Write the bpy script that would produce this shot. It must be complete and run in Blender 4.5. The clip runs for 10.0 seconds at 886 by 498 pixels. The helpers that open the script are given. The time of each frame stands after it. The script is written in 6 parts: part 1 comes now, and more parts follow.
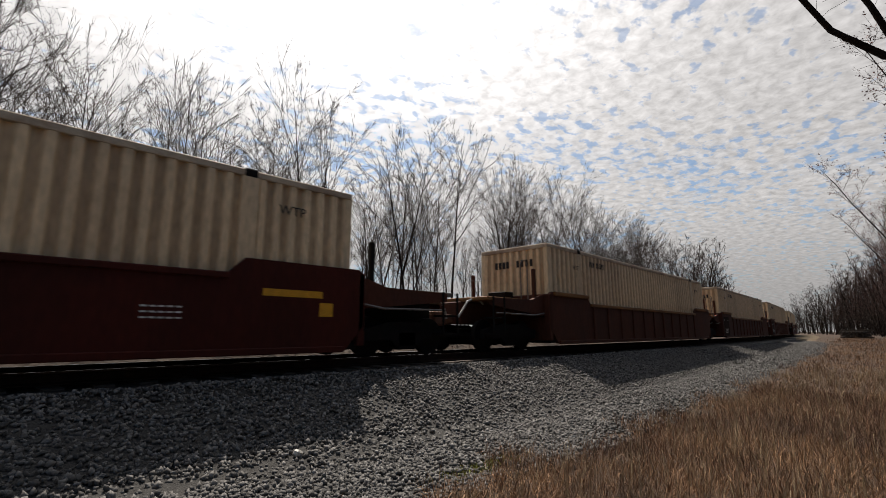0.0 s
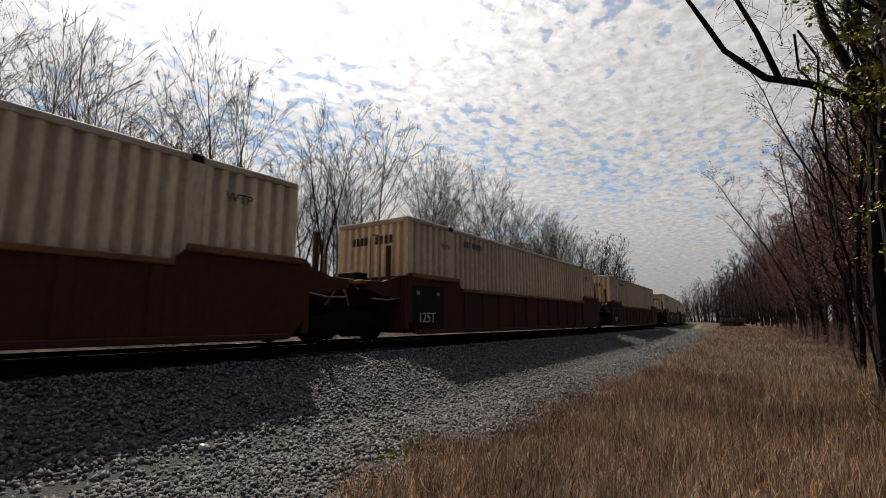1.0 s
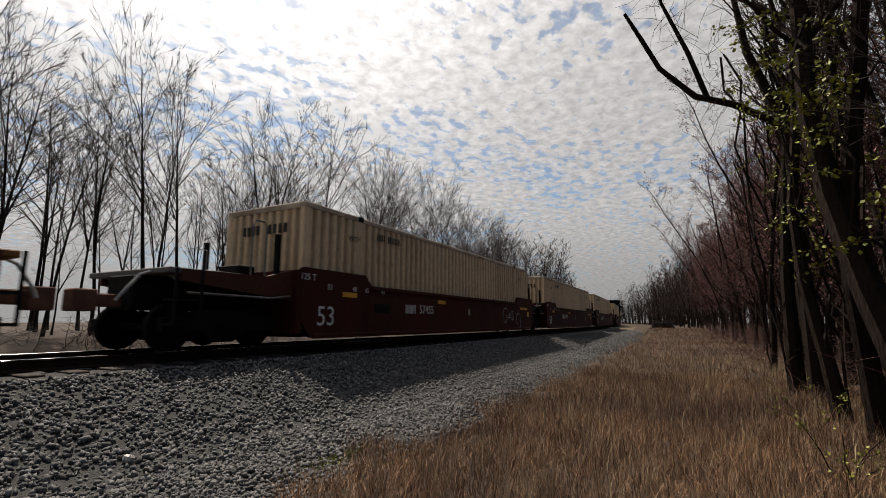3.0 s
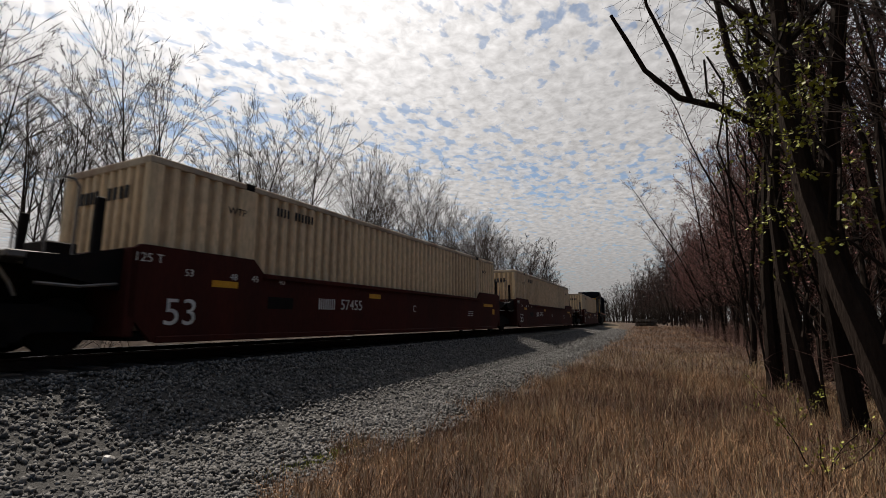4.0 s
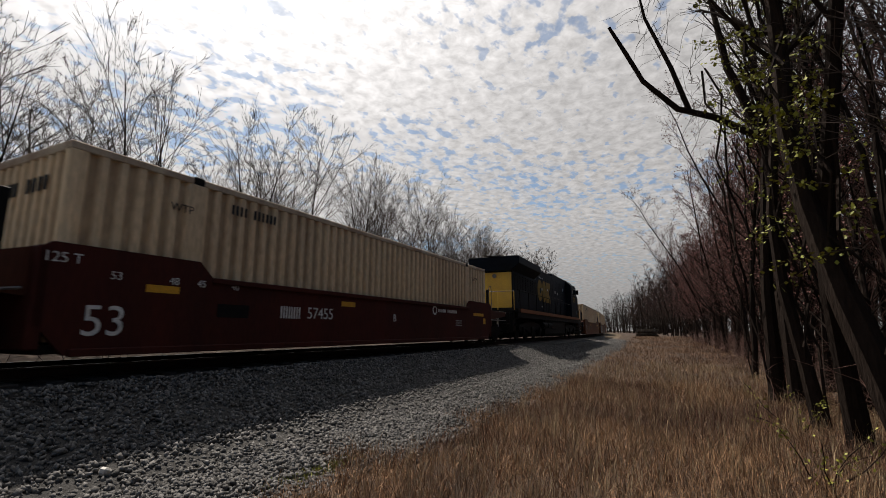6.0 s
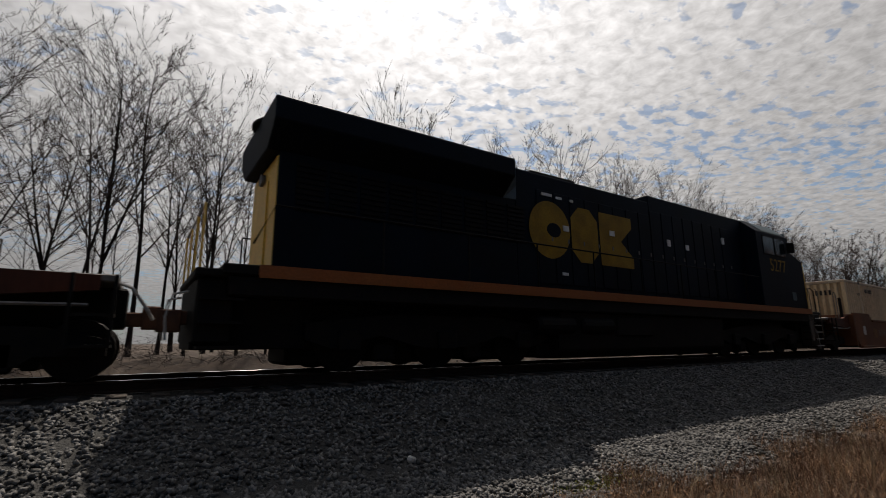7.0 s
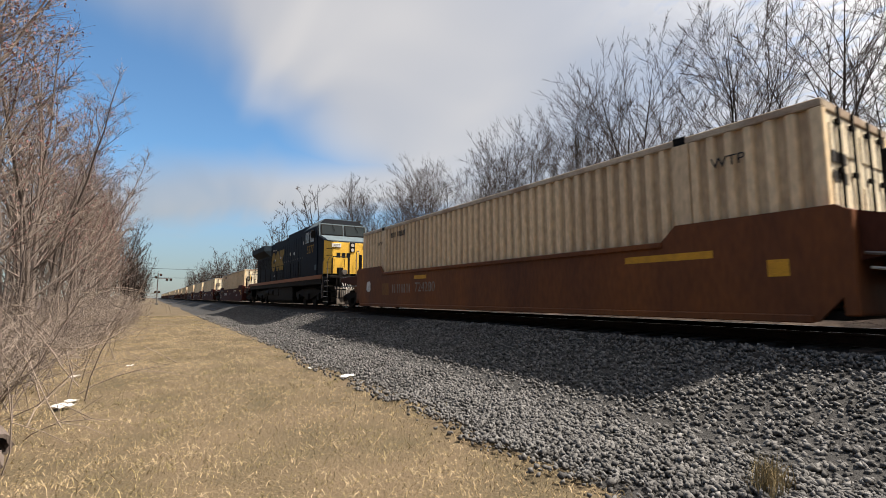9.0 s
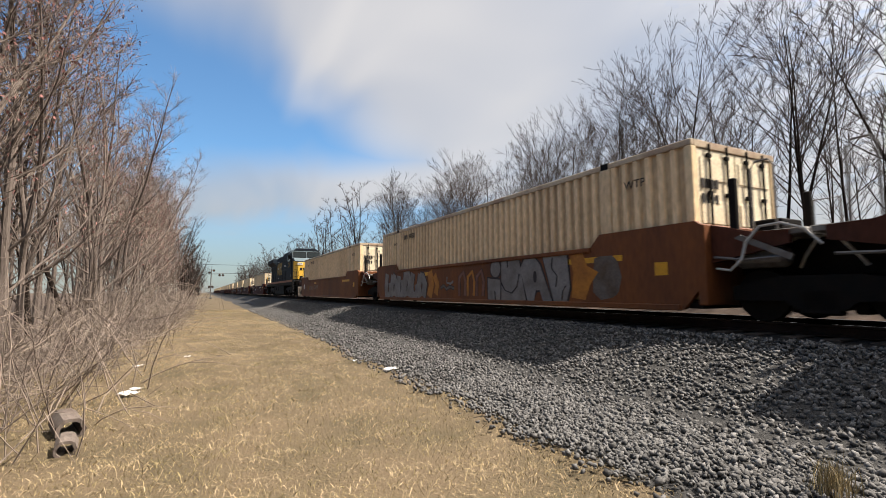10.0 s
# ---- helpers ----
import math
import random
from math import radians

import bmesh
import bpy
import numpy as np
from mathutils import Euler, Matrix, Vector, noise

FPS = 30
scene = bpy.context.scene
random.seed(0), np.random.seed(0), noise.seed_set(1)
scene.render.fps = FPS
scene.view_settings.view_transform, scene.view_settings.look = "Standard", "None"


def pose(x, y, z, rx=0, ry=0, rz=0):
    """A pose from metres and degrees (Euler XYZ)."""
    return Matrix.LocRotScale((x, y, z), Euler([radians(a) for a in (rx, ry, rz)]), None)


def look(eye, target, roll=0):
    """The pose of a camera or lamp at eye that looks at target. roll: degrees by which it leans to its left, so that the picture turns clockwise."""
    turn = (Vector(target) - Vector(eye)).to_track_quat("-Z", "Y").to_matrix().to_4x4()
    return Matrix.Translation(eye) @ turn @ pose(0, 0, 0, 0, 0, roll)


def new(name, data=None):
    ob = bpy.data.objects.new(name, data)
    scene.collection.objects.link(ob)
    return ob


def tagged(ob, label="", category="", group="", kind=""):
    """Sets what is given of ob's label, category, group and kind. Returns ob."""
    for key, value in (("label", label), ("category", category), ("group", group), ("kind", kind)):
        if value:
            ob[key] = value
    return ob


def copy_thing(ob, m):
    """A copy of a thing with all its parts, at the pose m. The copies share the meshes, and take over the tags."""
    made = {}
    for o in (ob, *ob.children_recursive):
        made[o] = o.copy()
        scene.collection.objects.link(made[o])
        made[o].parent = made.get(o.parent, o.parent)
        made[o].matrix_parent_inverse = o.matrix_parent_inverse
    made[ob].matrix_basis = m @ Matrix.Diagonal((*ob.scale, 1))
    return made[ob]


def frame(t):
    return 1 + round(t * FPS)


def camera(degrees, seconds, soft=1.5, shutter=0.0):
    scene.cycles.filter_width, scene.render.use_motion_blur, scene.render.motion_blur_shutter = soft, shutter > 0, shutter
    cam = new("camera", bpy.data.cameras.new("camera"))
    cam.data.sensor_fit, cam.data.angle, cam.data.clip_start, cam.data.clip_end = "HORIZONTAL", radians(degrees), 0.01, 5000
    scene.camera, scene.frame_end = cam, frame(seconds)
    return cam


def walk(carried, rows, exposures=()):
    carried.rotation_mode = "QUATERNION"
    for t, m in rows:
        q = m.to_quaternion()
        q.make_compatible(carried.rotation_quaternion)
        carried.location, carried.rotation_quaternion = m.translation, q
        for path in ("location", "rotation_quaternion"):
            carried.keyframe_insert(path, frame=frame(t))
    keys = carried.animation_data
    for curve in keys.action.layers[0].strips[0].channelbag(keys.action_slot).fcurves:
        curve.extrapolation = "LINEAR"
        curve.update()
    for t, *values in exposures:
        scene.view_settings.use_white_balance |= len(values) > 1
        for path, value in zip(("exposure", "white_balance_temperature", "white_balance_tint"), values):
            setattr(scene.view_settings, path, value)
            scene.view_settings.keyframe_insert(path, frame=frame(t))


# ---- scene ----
cam = camera(87.1, 10.0, soft=0.65, shutter=0.06)
PATH = [
    # seconds, heading, pitch, roll
    (0.0, -45.2, 10.15, 0.1), (0.5, -51.9, 9.05, 0.0), (1.0, -54.8, 8.7, 0.0), (1.5, -57.1, 8.8, 0.0), (2.0, -59.0, 8.85, 0.0), (2.5, -60.3, 9.0, 0.0),
    (3.2, -61.7, 8.9, 0.0), (4.0, -63.0, 8.75, 0.0), (4.5, -64.0, 8.65, -0.1), (5.0, -64.3, 8.75, -0.2), (5.2, -64.2, 8.8, -0.1), (5.8, -63.3, 9.8, 0.0),
    (6.3, -60.7, 10.6, 0.0), (6.5, -55.8, 11.0, 0.1), (6.7, -48.0, 11.3, 0.2), (7.0, -32.5, 11.3, 0.3), (7.2, -20.9, 11.0, 0.3), (7.5, -2.2, 10.2, 0.4), (7.7, 11.2, 9.8, 0.5),
    (8.0, 31.0, 9.2, 0.0), (8.1, 35.9, 8.7, 0.0), (8.3, 43.9, 7.9, -0.2), (8.5, 48.2, 7.2, -0.2), (9.0, 58.0, 5.9, 0.1), (9.5, 62.8, 5.3, 0.2), (10.0, 63.0, 5.2, 0.2),
]
EYE = (0.0, 0.0, 0.5)  # half a metre above the railheads, which lie at z = 0
EXPOSURES = [(t, e, 6800, 11) for t, e in ((0.0, -0.35), (2.5, -0.5), (6.4, -0.55), (7.0, -0.85), (7.6, -1.2), (7.95, -0.4), (8.3, 0.08), (8.8, 0.28), (10.0, 0.45))]
walk(cam, [(t, pose(*EYE, 90 + pitch, roll, yaw)) for t, yaw, pitch, roll in PATH], EXPOSURES)

# ---- light: a midday sun through broken cloud, beyond the train ----
SUN_AZ, SUN_EL = 28.0, 55.5     # degrees towards +x from +y, and above the horizon
SUN_WAY = Vector((math.sin(radians(SUN_AZ)) * math.cos(radians(SUN_EL)), math.cos(radians(SUN_AZ)) * math.cos(radians(SUN_EL)), math.sin(radians(SUN_EL))))
sun = new("sun", bpy.data.lights.new("sun", "SUN"))
sun.data.energy, sun.data.angle, sun.data.color = 8.6, radians(0.6), (1.0, 0.93, 0.84)
sun.matrix_world = look((0, 0, 60), Vector((0, 0, 60)) - SUN_WAY)


def make_sky():
    world = bpy.data.worlds.new("sky")
    scene.world = world
    world.use_nodes = True
    nt = world.node_tree
    N, L = nt.nodes, nt.links

    def math_node(op, a, b=None, c=None):
        n = N.new("ShaderNodeMath")
        n.operation = op
        for i, v in enumerate((a, b, c)):
            if v is None:
                continue
            if isinstance(v, (int, float)):
                n.inputs[i].default_value = v
            else:
                L.new(v, n.inputs[i])
        return n.outputs[0]

    def ramp(v, lo, hi):
        n = N.new("ShaderNodeMapRange")
        n.interpolation_type = "SMOOTHSTEP"
        n.inputs["From Min"].default_value, n.inputs["From Max"].default_value = lo, hi
        L.new(v, n.inputs["Value"])
        return n.outputs[0]

    def noise_tex(vec, scale, detail, rough=0.5, distortion=0.0):
        n = N.new("ShaderNodeTexNoise")
        n.inputs["Scale"].default_value, n.inputs["Detail"].default_value = scale, detail
        n.inputs["Roughness"].default_value, n.inputs["Distortion"].default_value = rough, distortion
        L.new(vec, n.inputs["Vector"])
        return n.outputs[0]

    def mix(f, a, b):
        n = N.new("ShaderNodeMix")
        n.data_type = "RGBA"
        L.new(f, n.inputs[0])
        for s, v in ((n.inputs[6], a), (n.inputs[7], b)):
            if isinstance(v, tuple):
                s.default_value = v
            else:
                L.new(v, s)
        return n.outputs[2]

    def scaled(col, f):
        n = N.new("ShaderNodeVectorMath")
        n.operation = "SCALE"
        L.new(col, n.inputs[0])
        if isinstance(f, (int, float)):
            n.inputs["Scale"].default_value = f
        else:
            L.new(f, n.inputs["Scale"])
        return n.outputs[0]

    sky = N.new("ShaderNodeTexSky")
    sky.sky_type, sky.sun_disc, sky.sun_elevation, sky.sun_rotation = "NISHITA", False, radians(SUN_EL), radians(SUN_AZ)
    sky.dust_density, sky.ozone_density = 0.6, 2.0
    tint = N.new("ShaderNodeVectorMath")  # white balance of the open sky
    tint.operation = "MULTIPLY"
    L.new(sky.outputs[0], tint.inputs[0])
    tint.inputs[1].default_value = (0.66, 0.95, 1.10)
    blue = scaled(tint.outputs[0], 0.20)
    way = N.new("ShaderNodeTexCoord").outputs["Generated"]
    sep = N.new("ShaderNodeSeparateXYZ")
    L.new(way, sep.inputs[0])
    x, y, z = sep.outputs
    zz = math_node("ADD", math_node("MAXIMUM", z, 0.0), 0.09)
    com = N.new("ShaderNodeCombineXYZ")
    L.new(math_node("DIVIDE", x, zz), com.inputs[0])
    L.new(math_node("DIVIDE", y, zz), com.inputs[1])
    flat = com.outputs[0]
    dot = N.new("ShaderNodeVectorMath")
    dot.operation = "DOT_PRODUCT"
    L.new(way, dot.inputs[0])
    dot.inputs[1].default_value = SUN_WAY
    near = math_node("MAXIMUM", dot.outputs["Value"], 0.0)
    glow = math_node("POWER", near, 7.0)
    # small cloudlets in a mackerel field, thinning out to smooth veils towards -x
    ripple = N.new("ShaderNodeMapping")
    ripple.inputs["Scale"].default_value, ripple.inputs["Rotation"].default_value = (0.85, 1.15, 1.0), (0, 0, radians(35))
    L.new(flat, ripple.inputs[0])
    cell = noise_tex(ripple.outputs[0], 15.5, 3.0, 0.55, 0.2)
    wide = noise_tex(flat, 0.9, 3.0, 0.5, 0.3)
    cells = ramp(math_node("ADD", math_node("MULTIPLY", cell, 0.92), math_node("MULTIPLY", wide, 0.46)), 0.53, 0.66)
    field = math_node("ADD", math_node("MULTIPLY", cells, 0.62), math_node("ADD", 0.31, math_node("MULTIPLY", ramp(wide, 0.34, 0.56), 0.20)))
    veil_map = N.new("ShaderNodeMapping")
    veil_map.inputs["Scale"].default_value = (0.35, 0.9, 1.0)
    veil_map.inputs["Rotation"].default_value = (0, 0, radians(25))
    L.new(flat, veil_map.inputs[0])
    streak = math_node("SUBTRACT", noise_tex(veil_map.outputs[0], 1.3, 3.0, 0.5, 0.6), 0.5)

    def across(way_out, amount):
        d = N.new("ShaderNodeVectorMath")
        d.operation = "DOT_PRODUCT"
        L.new(flat, d.inputs[0])
        d.inputs[1].default_value = way_out
        return math_node("ADD", d.outputs["Value"], math_node("MULTIPLY", streak, amount))

    # a smooth white sheet with one slanting edge, and a long band in the blue beyond it
    edge = ramp(across((0.763, 0.646, 0), 1.0), -1.45, -0.85)
    e = across((0.707, -0.707, 0), 1.1)
    band = math_node("MULTIPLY", ramp(e, -3.6, -2.9), math_node("SUBTRACT", 1.0, ramp(e, -2.65, -1.95)))
    thin = math_node("ADD", 0.80, math_node("MULTIPLY", streak, 0.9))
    veil = math_node("MULTIPLY", math_node("MAXIMUM", edge, band), thin)
    side = ramp(x, -0.62, 0.02)
    both = N.new("ShaderNodeMix")
    L.new(side, both.inputs[0]); L.new(veil, both.inputs[2]); L.new(field, both.inputs[3])
    north = ramp(y, -0.75, -0.1)  # the cloud field ends to the south in clear blue
    full = math_node("MINIMUM", math_node("ADD", math_node("MULTIPLY", both.outputs[0], 0.95), math_node("MULTIPLY", glow, 0.25)), 1.0)
    cover = math_node("MULTIPLY", full, north)
    fine = noise_tex(flat, 20.0, 3.0, 0.6, 0.3)
    shade = math_node("ADD", math_node("MULTIPLY", fine, side), math_node("MULTIPLY", math_node("ADD", streak, 0.55), math_node("SUBTRACT", 1.0, side)))
    bright = math_node("ADD", math_node("ADD", 0.70, math_node("MULTIPLY", side, 0.40)), math_node("MULTIPLY", glow, 3.0))
    bright = math_node("MULTIPLY", bright, math_node("ADD", 0.47, math_node("MULTIPLY", shade, 1.04)))
    white = N.new("ShaderNodeRGB")
    white.outputs[0].default_value = (0.98, 0.98, 1.0, 1)
    cloud = scaled(white.outputs[0], bright)
    upper = mix(cover, blue, cloud)
    haze = ramp(z, 0.27, 0.0)
    pale = scaled(white.outputs[0], math_node("ADD", 0.42, math_node("MULTIPLY", glow, 3.2)))
    sky_col = mix(math_node("MULTIPLY", haze, math_node("ADD", 0.72, math_node("MULTIPLY", side, -0.12))), upper, pale)
    below = ramp(z, -0.02, -0.06)
    ground_col = N.new("ShaderNodeRGB")
    ground_col.outputs[0].default_value = (0.10, 0.085, 0.06, 1)
    L.new(mix(below, sky_col, ground_col.outputs[0]), N["Background"].inputs[0])
    N["Background"].inputs[1].default_value = 0.65


make_sky()


# ---- materials ----
def material(name, colour, rough=0.8, metal=0.0, dirt=None, amount=0.5, scale=3.0, fine=40.0, bump=0.0, vary=0.0, island=0.0, spec=0.3, stretch=(1, 1, 1), channel=0.0):
    """colour broken by a coarse and a fine noise towards dirt; vary: from piece to piece; island: from loose part to loose part."""
    m = bpy.data.materials.new(name)
    m.use_nodes = True
    nt = m.node_tree
    N, L = nt.nodes, nt.links
    bsdf = N["Principled BSDF"]
    bsdf.inputs["Roughness"].default_value, bsdf.inputs["Metallic"].default_value = rough, metal
    bsdf.inputs["Specular IOR Level"].default_value = spec
    co = N.new("ShaderNodeTexCoord").outputs["Object"]
    mp = N.new("ShaderNodeMapping")
    mp.inputs["Scale"].default_value = stretch
    L.new(co, mp.inputs[0])
    big, small = N.new("ShaderNodeTexNoise"), N.new("ShaderNodeTexNoise")
    for n, s, d in ((big, scale, 5), (small, fine, 4)):
        n.inputs["Scale"].default_value, n.inputs["Detail"].default_value = s, d
        L.new(mp.outputs[0], n.inputs["Vector"])
    rm = N.new("ShaderNodeMapRange")
    rm.inputs["From Min"].default_value, rm.inputs["From Max"].default_value = 0.38, 0.68
    L.new(big.outputs[0], rm.inputs["Value"])
    f1 = N.new("ShaderNodeMath"); f1.operation = "MULTIPLY"; f1.inputs[1].default_value = amount
    L.new(rm.outputs[0], f1.inputs[0])
    mx = N.new("ShaderNodeMix"); mx.data_type = "RGBA"
    L.new(f1.outputs[0], mx.inputs[0])
    dirt = dirt or tuple(c * 0.5 for c in colour)
    mx.inputs[6].default_value, mx.inputs[7].default_value = (*colour, 1), (*dirt, 1)
    hsv = N.new("ShaderNodeHueSaturation")
    paint = mx.outputs[2]
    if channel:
        # channel shade put into the paint: browner with depth, patchy along each one
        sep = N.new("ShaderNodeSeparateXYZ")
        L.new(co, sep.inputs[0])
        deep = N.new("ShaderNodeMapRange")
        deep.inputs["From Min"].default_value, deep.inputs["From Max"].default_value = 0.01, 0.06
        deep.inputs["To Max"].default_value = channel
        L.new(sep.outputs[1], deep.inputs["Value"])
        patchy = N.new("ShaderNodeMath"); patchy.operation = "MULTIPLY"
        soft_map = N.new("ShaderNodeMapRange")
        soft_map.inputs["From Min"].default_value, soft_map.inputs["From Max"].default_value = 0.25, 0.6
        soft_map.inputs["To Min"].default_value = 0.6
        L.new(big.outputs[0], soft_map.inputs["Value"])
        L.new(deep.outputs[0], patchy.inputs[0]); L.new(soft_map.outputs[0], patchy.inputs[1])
        channel_shade = N.new("ShaderNodeMix"); channel_shade.data_type = "RGBA"
        L.new(patchy.outputs[0], channel_shade.inputs[0]); L.new(paint, channel_shade.inputs[6])
        channel_shade.inputs[7].default_value = (0.24, 0.15, 0.08, 1)
        paint = channel_shade.outputs[2]
    L.new(paint, hsv.inputs["Color"])
    value = N.new("ShaderNodeMapRange")
    value.inputs["From Min"].default_value, value.inputs["From Max"].default_value = 0.3, 0.7
    value.inputs["To Min"].default_value, value.inputs["To Max"].default_value = 0.82, 1.18
    L.new(small.outputs[0], value.inputs["Value"])
    out = value.outputs[0]
    for rnd, much in (("object", vary), ("island", island)):
        if much:
            src = N.new("ShaderNodeObjectInfo").outputs["Random"] if rnd == "object" else N.new("ShaderNodeNewGeometry").outputs["Random Per Island"]
            mr = N.new("ShaderNodeMapRange")
            mr.inputs["To Min"].default_value, mr.inputs["To Max"].default_value = 1 - much, 1 + much
            L.new(src, mr.inputs["Value"])
            mu = N.new("ShaderNodeMath"); mu.operation = "MULTIPLY"
            L.new(out, mu.inputs[0]); L.new(mr.outputs[0], mu.inputs[1])
            out = mu.outputs[0]
    L.new(out, hsv.inputs["Value"])
    L.new(hsv.outputs[0], bsdf.inputs["Base Color"])
    if bump:
        b = N.new("ShaderNodeBump")
        b.inputs["Strength"].default_value, b.inputs["Distance"].default_value = min(1.0, bump), 0.02
        L.new(small.outputs[0], b.inputs["Height"])
        L.new(b.outputs[0], bsdf.inputs["Normal"])
    return m


M_CREAM = material("cream_paint", (0.70, 0.53, 0.32), 0.6, dirt=(0.50, 0.35, 0.21), amount=0.55, scale=0.7, fine=14, bump=0.1, vary=0.10, stretch=(1, 1, 0.35))
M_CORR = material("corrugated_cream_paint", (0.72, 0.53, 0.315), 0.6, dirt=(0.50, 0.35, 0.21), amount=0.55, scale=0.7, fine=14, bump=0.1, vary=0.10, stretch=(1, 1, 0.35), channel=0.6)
M_CREAM_DARK = material("cream_rail_paint", (0.46, 0.37, 0.26), 0.65, dirt=(0.22, 0.13, 0.08), amount=0.7, scale=2.0, fine=30, bump=0.1)
M_DOOR = material("cream_door_paint", (0.74, 0.65, 0.47), 0.55, dirt=(0.55, 0.42, 0.27), amount=0.5, scale=1.2, fine=20, bump=0.08)
M_RUST = material("rust", (0.13, 0.055, 0.03), 0.9, dirt=(0.05, 0.03, 0.025), amount=0.8, scale=4, fine=50, bump=0.3)
M_RUSTDARK = material("dark_rail_rust", (0.030, 0.016, 0.011), 0.95, dirt=(0.015, 0.010, 0.008), amount=0.7, scale=5, fine=50, bump=0.2, spec=0.1)
M_RED = material("oxide_red_paint", (0.056, 0.0090, 0.0050), 0.75, dirt=(0.027, 0.0065, 0.0042), amount=0.7, scale=0.8, fine=18, bump=0.08, stretch=(1, 1, 0.3), spec=0.15)
M_ORANGE = material("faded_orange_paint", (0.17, 0.052, 0.011), 0.65, dirt=(0.070, 0.023, 0.010), amount=0.75, scale=0.7, fine=16, bump=0.08, stretch=(1, 1, 0.3))
M_BROWN = material("rusty_brown_paint", (0.070, 0.022, 0.012), 0.75, dirt=(0.045, 0.019, 0.013), amount=0.8, scale=0.9, fine=18, bump=0.15, stretch=(1, 1, 0.3), spec=0.15)
M_CHORD = material("yellowed_chord_paint", (0.20, 0.085, 0.02), 0.7, dirt=(0.09, 0.038, 0.016), amount=0.8, scale=1.5, fine=20, bump=0.1)
M_BLACK = material("black_steel", (0.0065, 0.006, 0.0057), 0.65, metal=0.0, dirt=(0.013, 0.009, 0.007), amount=0.6, scale=5, fine=50, bump=0.15, spec=0.08)
M_GREYSTEEL = material("grey_steel", (0.16, 0.15, 0.14), 0.55, metal=0.5, dirt=(0.08, 0.06, 0.05), amount=0.6, scale=5, fine=50, bump=0.1)
M_YELLOW = material("reflective_yellow", (0.62, 0.30, 0.02), 0.5, dirt=(0.34, 0.16, 0.02), amount=0.5, scale=6, fine=60)
M_WHITE = material("white_marking", (0.62, 0.60, 0.56), 0.6, dirt=(0.35, 0.32, 0.28), amount=0.6, scale=6, fine=60)
M_INK = material("black_stencil", (0.03, 0.025, 0.022), 0.7, amount=0.4)
M_HOSE = material("pale_hose", (0.42, 0.40, 0.37), 0.5, amount=0.5, scale=8)
M_STEPGREY = material("scuffed_grey_tan_paint", (0.11, 0.09, 0.072), 0.7, dirt=(0.05, 0.039, 0.031), amount=0.7, scale=4, fine=40, bump=0.1)
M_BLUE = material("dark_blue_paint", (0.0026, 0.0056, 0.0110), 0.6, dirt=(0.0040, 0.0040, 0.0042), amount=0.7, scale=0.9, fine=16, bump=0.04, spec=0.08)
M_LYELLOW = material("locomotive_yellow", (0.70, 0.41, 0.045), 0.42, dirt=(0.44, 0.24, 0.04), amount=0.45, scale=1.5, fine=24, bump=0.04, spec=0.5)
# darker copy of the locomotive yellow, the shaded side's dimness painted in
M_SHADE_YELLOW = material("faded_emblem_yellow", (0.26, 0.150, 0.012), 0.6, dirt=(0.14, 0.075, 0.012), amount=0.6, scale=2.2, fine=26, bump=0.04, spec=0.15)
M_STENCIL = material("dulled_stencil_paint", (0.25, 0.215, 0.18), 0.7, dirt=(0.13, 0.09, 0.06), amount=0.8, scale=5, fine=50, spec=0.1)
M_LGREY = material("roof_grey_blue", (0.10, 0.13, 0.145), 0.85, dirt=(0.055, 0.066, 0.072), amount=0.5, scale=2, fine=30, spec=0.1)
M_STRIPE = material("orange_sill_stripe", (0.22, 0.062, 0.012), 0.5, dirt=(0.22, 0.08, 0.02), amount=0.6, scale=2, fine=30)
M_RAIL = material("worn_rail", (0.50, 0.48, 0.46), 0.16, metal=1.0, dirt=(0.16, 0.10, 0.07), amount=0.4, scale=3, fine=60)
M_TIE = material("creosoted_wood", (0.055, 0.041, 0.032), 0.9, dirt=(0.035, 0.028, 0.024), amount=0.7, scale=4, fine=60, bump=0.5, vary=0.25, stretch=(1, 8, 8))
M_BALLAST = material("ballast_bed", (0.035, 0.0336, 0.0322), 0.9, dirt=(0.0154, 0.0147, 0.014), amount=0.8, scale=9, fine=55, bump=1.0)
M_STONE = material("crushed_stone", (0.134, 0.129, 0.125), 0.85, dirt=(0.052, 0.050, 0.047), amount=0.6, scale=20, fine=90, bump=0.3, island=0.55, vary=0.45)
M_SOIL = material("dry_grass_soil", (0.10, 0.072, 0.042), 0.95, dirt=(0.05, 0.040, 0.020), amount=0.75, scale=0.9, fine=35, bump=0.9)
M_THATCH = material("reddish_thatch", (0.045, 0.0255, 0.015), 0.95, dirt=(0.0225, 0.0135, 0.00825), amount=0.8, scale=1.2, fine=30, bump=0.9)
# ballast colour taken down to near black, painting in shade under the train
M_BED_SHADE = material("oily_ballast", (0.0132, 0.012, 0.0108), 0.85, dirt=(0.0072, 0.0066, 0.006), amount=0.8, scale=9, fine=55, bump=1.0)
M_TALL = material("tall_dry_grass", (0.222, 0.130, 0.070), 0.85, dirt=(0.062, 0.027, 0.016), amount=0.95, scale=0.6, fine=7, island=0.85)
M_SHORT = material("mown_straw", (0.30, 0.228, 0.125), 0.9, dirt=(0.105, 0.094, 0.036), amount=0.9, scale=0.55, fine=6, island=0.75)
M_STRAW = material("cut_straw", (0.36, 0.28, 0.175), 0.8, dirt=(0.20, 0.14, 0.078), amount=0.8, scale=0.9, fine=6, island=0.6)
